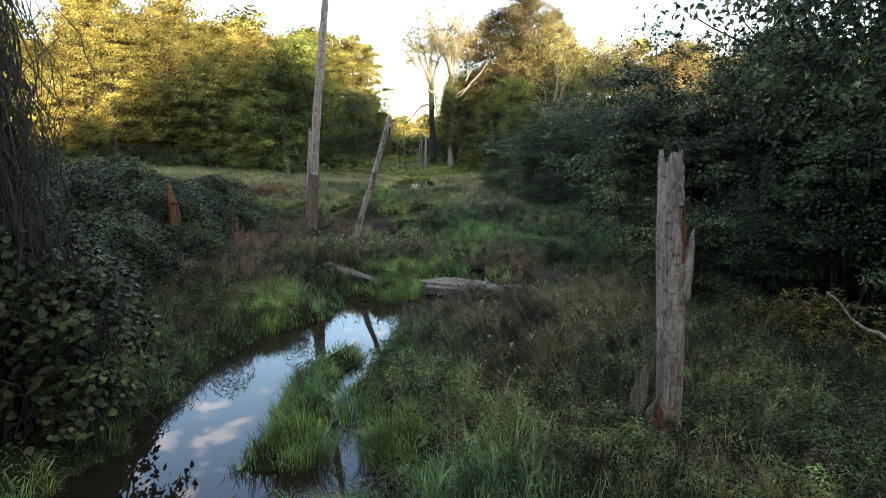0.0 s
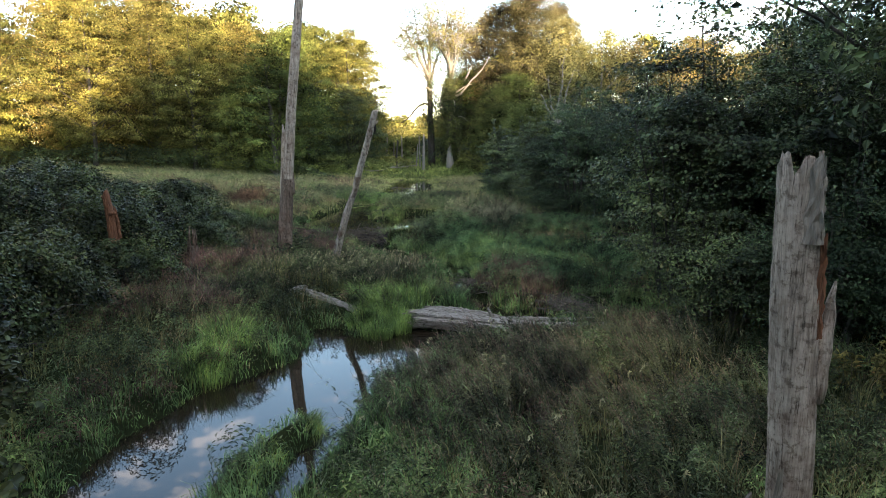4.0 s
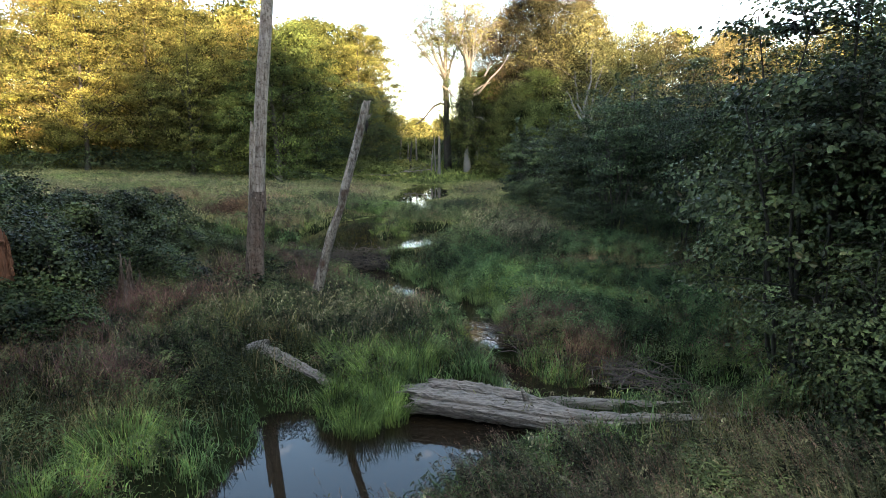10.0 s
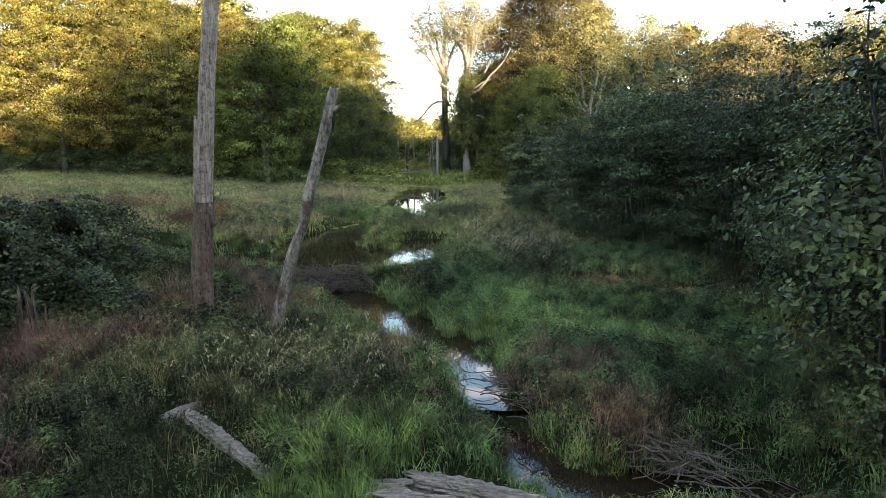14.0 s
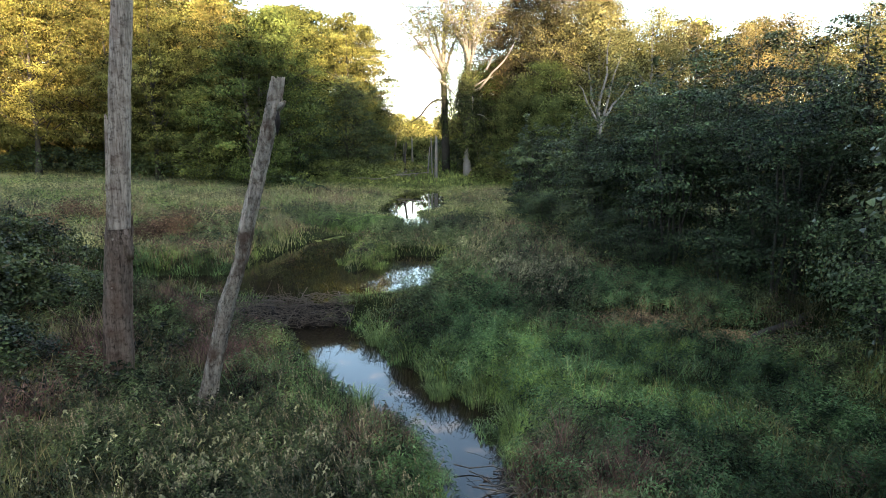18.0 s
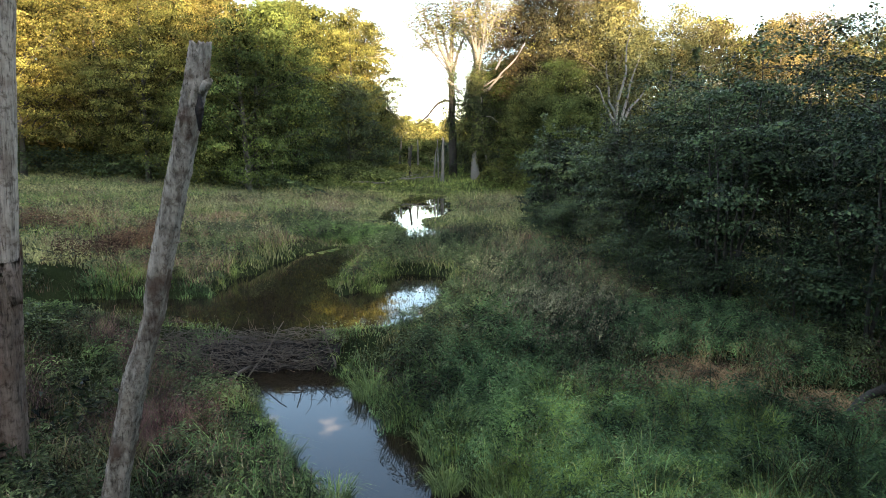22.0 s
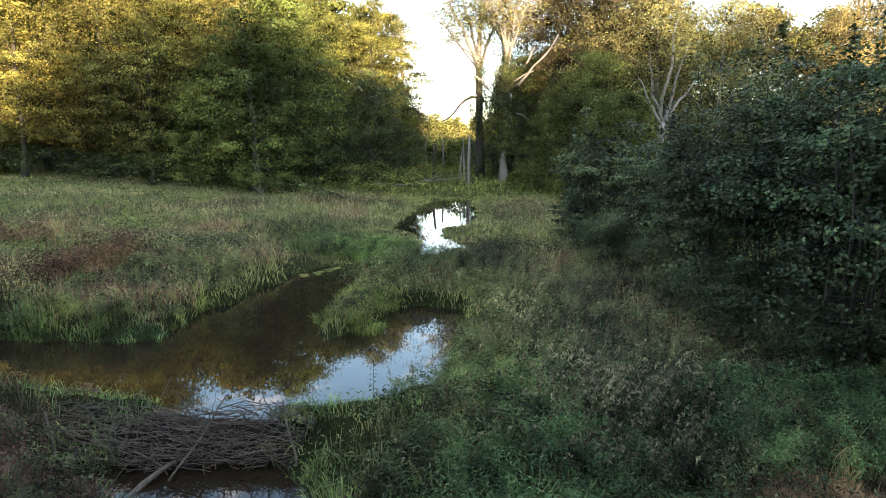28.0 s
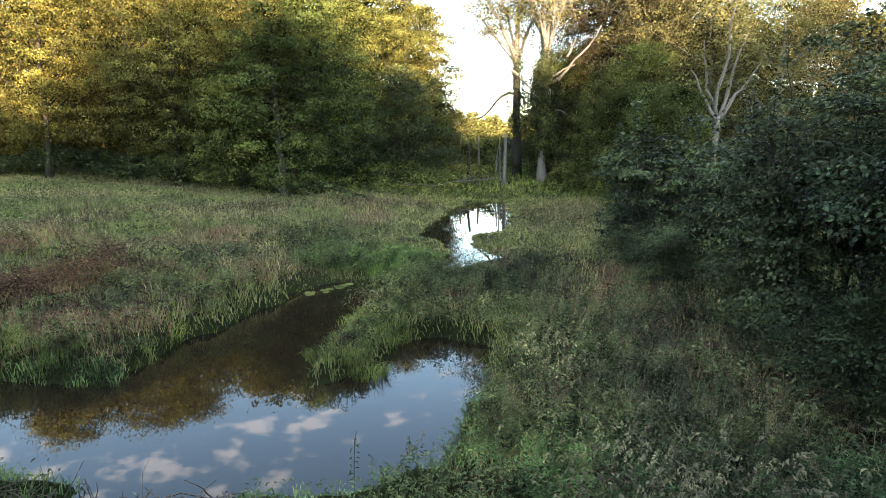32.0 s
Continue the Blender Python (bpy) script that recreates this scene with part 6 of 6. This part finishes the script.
# bare poles and stubs beyond the far pond
for x, y, h, r, lean in ((-5.25, 82, 5.2, 0.22, 0.05), (-5.9, 84.6, 4.9, 0.09, -0.15), (-6.6, 86, 3.9, 0.1, 0.3), (-9.6, 96, 4.4, 0.16, -0.1), (-12.6, 99, 4.6, 0.18, 0.3), (-11.2, 98, 3.4, 0.14, 0.1)):
    z = fz(x, y)
    t = thing("dead_pole", (x, y, z - 0.2), "pale barkless dead pole standing in the far marsh", "dead tree", "far dead poles")
    part("trunk", mesh_of("trunk", *snag_arrays([(0, 0, 0), (lean * 0.5, 0, h * 0.5), (lean, 0, h)], [r, r * 0.8, r * 0.5], 12, 0.6, rs, 0.1, 0.2), MAT["pale"], True), t)
t = thing("dead_pole", (-9.3, 85, fz(-9.3, 85) - 0.2), "brown leaning dead trunk under the arching limb", "dead tree", "far dead poles")
part("trunk", mesh_of("trunk", *snag_arrays([(0.1, 0, 0), (0.0, 0, 2.0), (0.25, 0, 4.2)], [0.2, 0.14, 0.1], 14, 0.5, rs, 0.12, 0.3), MAT["bark"], True), t)

# fallen pale branches at the end of the open marsh
t = thing("fallen_branch", (-11.6, 74.5, fz(-11.6, 74.5) + 0.45), "long pale fallen branches across the far marsh", "fallen branch")
limb((0, 0, 0), (6.2, 1.5, 0.75), 0.07, 0.03, "log", t, "branch", 9, 0.1, 0.08)
limb((1.6, 0.2, 0.1), (4.4, 0.6, 0.95), 0.05, 0.02, "log", t, "branch", 8, 0.1, 0.1)
limb((-2.0, -0.3, 0.15), (1.0, 0.2, 0.05), 0.1, 0.07, "log", t, "branch", 8, 0.05, 0.06)
for k in range(4):
    limb((2.5 + 0.7 * k, 0.7, 0.3), (3.2 + 0.8 * k, 0.8, 1.1 + 0.1 * k), 0.035, 0.01, "pale", t, "twig", 6, 0, 0.15)

# leaning tree and sapling at the meadow edge
z = fz(-19.6, 63)
t = thing("leaning_tree", (-19.6, 63, z - 0.1), "forked grey-trunked tree leaning out of the wood edge", "tree", "woodland trees")
limb((0, 0, 0), (-0.9, 0, 12.5), 0.28, 0.06, "bark", t, "trunk", 12, 0, 0.06)
limb((0.1, 0, 0.2), (-1.6, -0.2, 1.8), 0.2, 0.1, "pale", t, "limb", 7, 0, 0.1)
limb((0.0, -0.1, 0.0), (-0.2, -0.1, 2.4), 0.3, 0.2, "pale", t, "bare_flank", 6, 0, 0.04)
tp = []
for k in range(34):
    a, h = rs.uniform(0, 2 * np.pi), rs.uniform(3.5, 13.0)
    q = rs.uniform(0.8, 3.6) * (1.15 - h / 18)
    e = np.array([-0.07 * h + np.cos(a) * q, np.sin(a) * q, h])
    if k % 2 == 0:
        limb((-0.07 * (h - q), 0, max(1.5, h - q)), e, 0.07, 0.015, "bark", t, "branch", 6, 0.1, 0.15)
    tp.append(e)
sprays(tp, 90, (0.75, 0.75, 0.4), 0.3, "mid", "crown", t)
z = fz(-18.3, 66)
t = thing("dead_sapling", (-18.3, 66, z - 0.1), "slim pale bare sapling at the wood edge", "dead tree")
limb((0, 0, 0), (-0.7, 0, 4.4 - z + 0.6), 0.09, 0.03, "pale", t, "trunk", 7, 0, 0.05)

# pale forked tree among the right-hand trees
z = fz(10.3, 66)
t = thing("pale_tree", (10.3, 66, z - 0.2), "pale-barked forked tree lit by the evening sun", "tree", "woodland trees")
limb((0, 0, 0), (0.2, 0, 6.0), 0.3, 0.22, "pale", t, "trunk", 8, 0, 0.04)
tp = []
for dx, dy, h in ((1.8, 0.2, 11.5), (-0.9, 0.4, 11.0), (0.7, -0.6, 13.0), (2.8, 0.5, 9.5), (-1.8, -0.5, 9.0)):
    limb((0.2, 0, 5.6), (dx, dy, h), 0.15, 0.03, "pale", t, "limb", 8, 0, 0.15)
    tp += [(dx, dy, h), (dx * 0.7, dy, h * 0.85), (dx * 1.2, dy * 1.4, h * 0.9), (dx * 0.6, dy + 1.2, h * 1.05)]
sprays(tp, 60, (1.0, 1.0, 0.8), 0.3, "gold", "crown", t)

# ---- vine bank behind the far meadow ----
def bank(x, y, rx, ry, h, n, label, leaf=0.24, mat="mid"):
    a, u = rs.uniform(0, 2 * np.pi, n), np.sqrt(rs.uniform(0, 1, n))
    px, py = x + rx * u * np.cos(a), y + ry * u * np.sin(a)
    z, _ = ground_z(px, py)
    hh = h * np.sqrt(np.clip(1 - u ** 2, 0, 1)) * (0.7 + 0.6 * lattice(px, py, 1.6, 71))
    P = np.stack([px, py, z + hh * rs.uniform(0.75, 1.02, n)], 1)
    return tagged(new("creeper_bank", mesh_of("creeper_bank", *leaf_arrays(P, np.full(n, leaf), 0.4, 0.7, 0.5, rs, 0.1), MAT[mat])), label, "shrubs", kind="stuff")


bank(-16, 76, 8.0, 8.0, 2.4, 14000, "bank of green creepers below the wood", 0.2, "creeper")
bank(-10.5, 86, 4.0, 6.0, 1.6, 4000, "bank of green creepers below the wood", 0.22, "creeper")
bank(3.0, 80, 4.5, 7.0, 2.4, 5000, "green bushes at the foot of the great trees")
# dark alder leaves here also stand in for black shade beneath the crowns
bank(-36, 63.5, 23.0, 2.2, 2.4, 15000, "undergrowth along the wood edge, leaves darkened for the shade under the crowns", 0.2, "alder")
bank(-8, 124, 16.0, 7.0, 3.2, 5000, "sunlit scrub at the valley's end", 0.4, "maple")
bank(-12, 155, 24.0, 12.0, 4.0, 6000, "sunlit scrub at the valley's end", 0.5, "mid")
bank(-20, 205, 40.0, 16.0, 6.5, 8000, "sunlit scrub at the valley's end", 0.7, "maple")
bank(-28, 280, 60.0, 20.0, 10.0, 9000, "sunlit scrub at the valley's end", 1.0, "maple")
bank(-13.5, 101, 5.0, 5.0, 3.2, 4000, "green bushes at the valley's end", 0.3)
bank(-7.5, 106, 5.5, 5.0, 3.6, 4000, "green bushes at the valley's end", 0.3)
bank(0.2, 87.5, 3.4, 3.0, 3.6, 5200, "dark bushes round the foot of the great trees", 0.2, "alder")
bank(-4.0, 92, 3.0, 3.0, 4.6, 4000, "dark bushes round the foot of the great trees", 0.22, "alder")
bank(8, 70, 6.0, 6.0, 3.2, 7000, "green bushes in front of the far wood", 0.22, "creeper")

# ---- vine-hung trunk beside the start ----
z = fz(-7.15, 2.5)
t = thing("vine_hung_tree", (-7.15, 2.5, z - 0.1), "dark trunk hung with a tangle of dead vines", "tree")
limb((0, 0, 0), (-0.25, 0.1, 11.0), 0.24, 0.17, "bark", t, "trunk", 12, 0, 0.03)
tangle = []
for k in range(420):
    a = rs.uniform(0, 2 * np.pi)
    h0, h1 = rs.uniform(3.4, 9.0), rs.uniform(2.0, 5.2)
    p = curve_pts((-0.5 + 1.1 * rs.uniform(), 0.4 * np.sin(a), h0), (-0.5 + 1.7 * rs.uniform(), 0.5 * np.sin(a), h1), 10, 0.2, 0.5, rs)
    tangle.append(tube(p, np.linspace(0.013, 0.006, 10), 5, 0, rs))
tagged(part("vine_tangle", mesh_of("vine_tangle", *join(tangle), MAT["bark"], True), t), "tangle of thin dead brown vines", kind="stuff")
for k in range(12):
    limb((0.9 + 0.3 * rs.normal(), -0.2, 4.3), (1.35 + 0.35 * rs.normal(), -0.3, 0.5 + rs.uniform()), 0.009, 0.004, "bark", t, "hanging_vine", 9, 0.0, 0.25)
P = []
for k in range(60):
    x0, z0 = -0.3 + 1.5 * rs.uniform(), 4.2 - 0.8 * rs.uniform()
    drop = rs.uniform(0.9, 2.0)
    m = int(drop * 8)
    u = np.linspace(0, 1, m)[:, None]
    P.append(np.array([x0, -0.45 - 0.3 * rs.uniform(), z0 - 0.5 * x0]) + u * np.array([0.25 * rs.normal(), -0.1, -drop]) + rs.normal(size=(m, 3)) * 0.07)
for k in range(26):
    x0, z0 = 1.0 + 0.8 * rs.uniform(), 2.4 - 0.6 * rs.uniform()
    m = 14
    u = np.linspace(0, 1, m)[:, None]
    P.append(np.array([x0, -0.3 - 0.4 * rs.uniform(), z0]) + u * np.array([0.2 * rs.normal(), -0.1, -1.7]) + rs.normal(size=(m, 3)) * 0.09)
P = np.concatenate(P)
part("foliage", mesh_of("foliage", *leaf_arrays(P, np.full(len(P), 0.14), 0.2, 0.9, 1.2, rs, 0.08, out=np.tile([0.2, -0.6, 0.6], (len(P), 1)) + rs.normal(size=P.shape) * 0.3, rounded=True), MAT["vine"]), t, "heart-shaped green vine leaves in hanging strands")

# dead branch and trunk by the right-hand bushes
z = fz(7.1, 2.0)
t = thing("dead_branch", (7.1, 2.0, z - 0.05), "crooked bleached dead branch leaning out of the bushes", "dead tree")
limb((0.15, -0.1, 0), (0.25, 0.0, 1.75), 0.17, 0.09, "snag", t, "trunk", 9, 0, 0.06)
limb((0.2, 0, 1.3), (-0.25, 0.2, 2.05 - z), 0.045, 0.03, "snag", t, "branch", 6, 0, 0.25)
limb((-0.25, 0.2, 2.05 - z), (-0.95, 0.42, 2.62 - z), 0.03, 0.012, "snag", t, "branch", 7, -0.1, 0.25)

# driftwood limb on the grazed patch
t = thing("driftwood", (5.6, 22.9, fz(5.6, 22.9) + 0.05), "dark weathered driftwood limb on bare ground", "log", "fallen logs")
limb((0, 0, 0), (3.2, 2.7, 0.35), 0.05, 0.11, "bark", t, "trunk", 10, 0.1, 0.1)
limb((1.4, 1.2, 0.15), (2.4, 1.3, 0.3), 0.04, 0.015, "bark", t, "branch", 6, 0.05, 0.15)

# lily pads at the pond's far edge
for k in range(9):
    a = np.linspace(0.25, 2 * np.pi - 0.1, 14)
    q = rs.uniform(0.1, 0.22)
    v = np.concatenate([[[0, 0, 0]], np.stack([q * np.cos(a), q * np.sin(a), np.full(14, 0.004)], 1), np.stack([q * np.cos(a), q * np.sin(a), np.full(14, -0.006)], 1)])
    f = [(0, i, i + 1) for i in range(1, 14)] + [(i, i + 14, i + 15) for i in range(1, 14)] + [(i, i + 15, i + 1) for i in range(1, 14)]
    pad = new("lily_pad", mesh_of("lily_pad", v, f, MAT["creeper"]))
    pad.matrix_basis = pose(-7.0 - 0.5 * rs.uniform() + 0.1 * k, 38.0 + 0.2 * k, UPPER + 0.012, 0, 0, rs.uniform(0, 360))
    tagged(pad, "pale green lily pad floating on the pond", "lily pad", "lily pads")
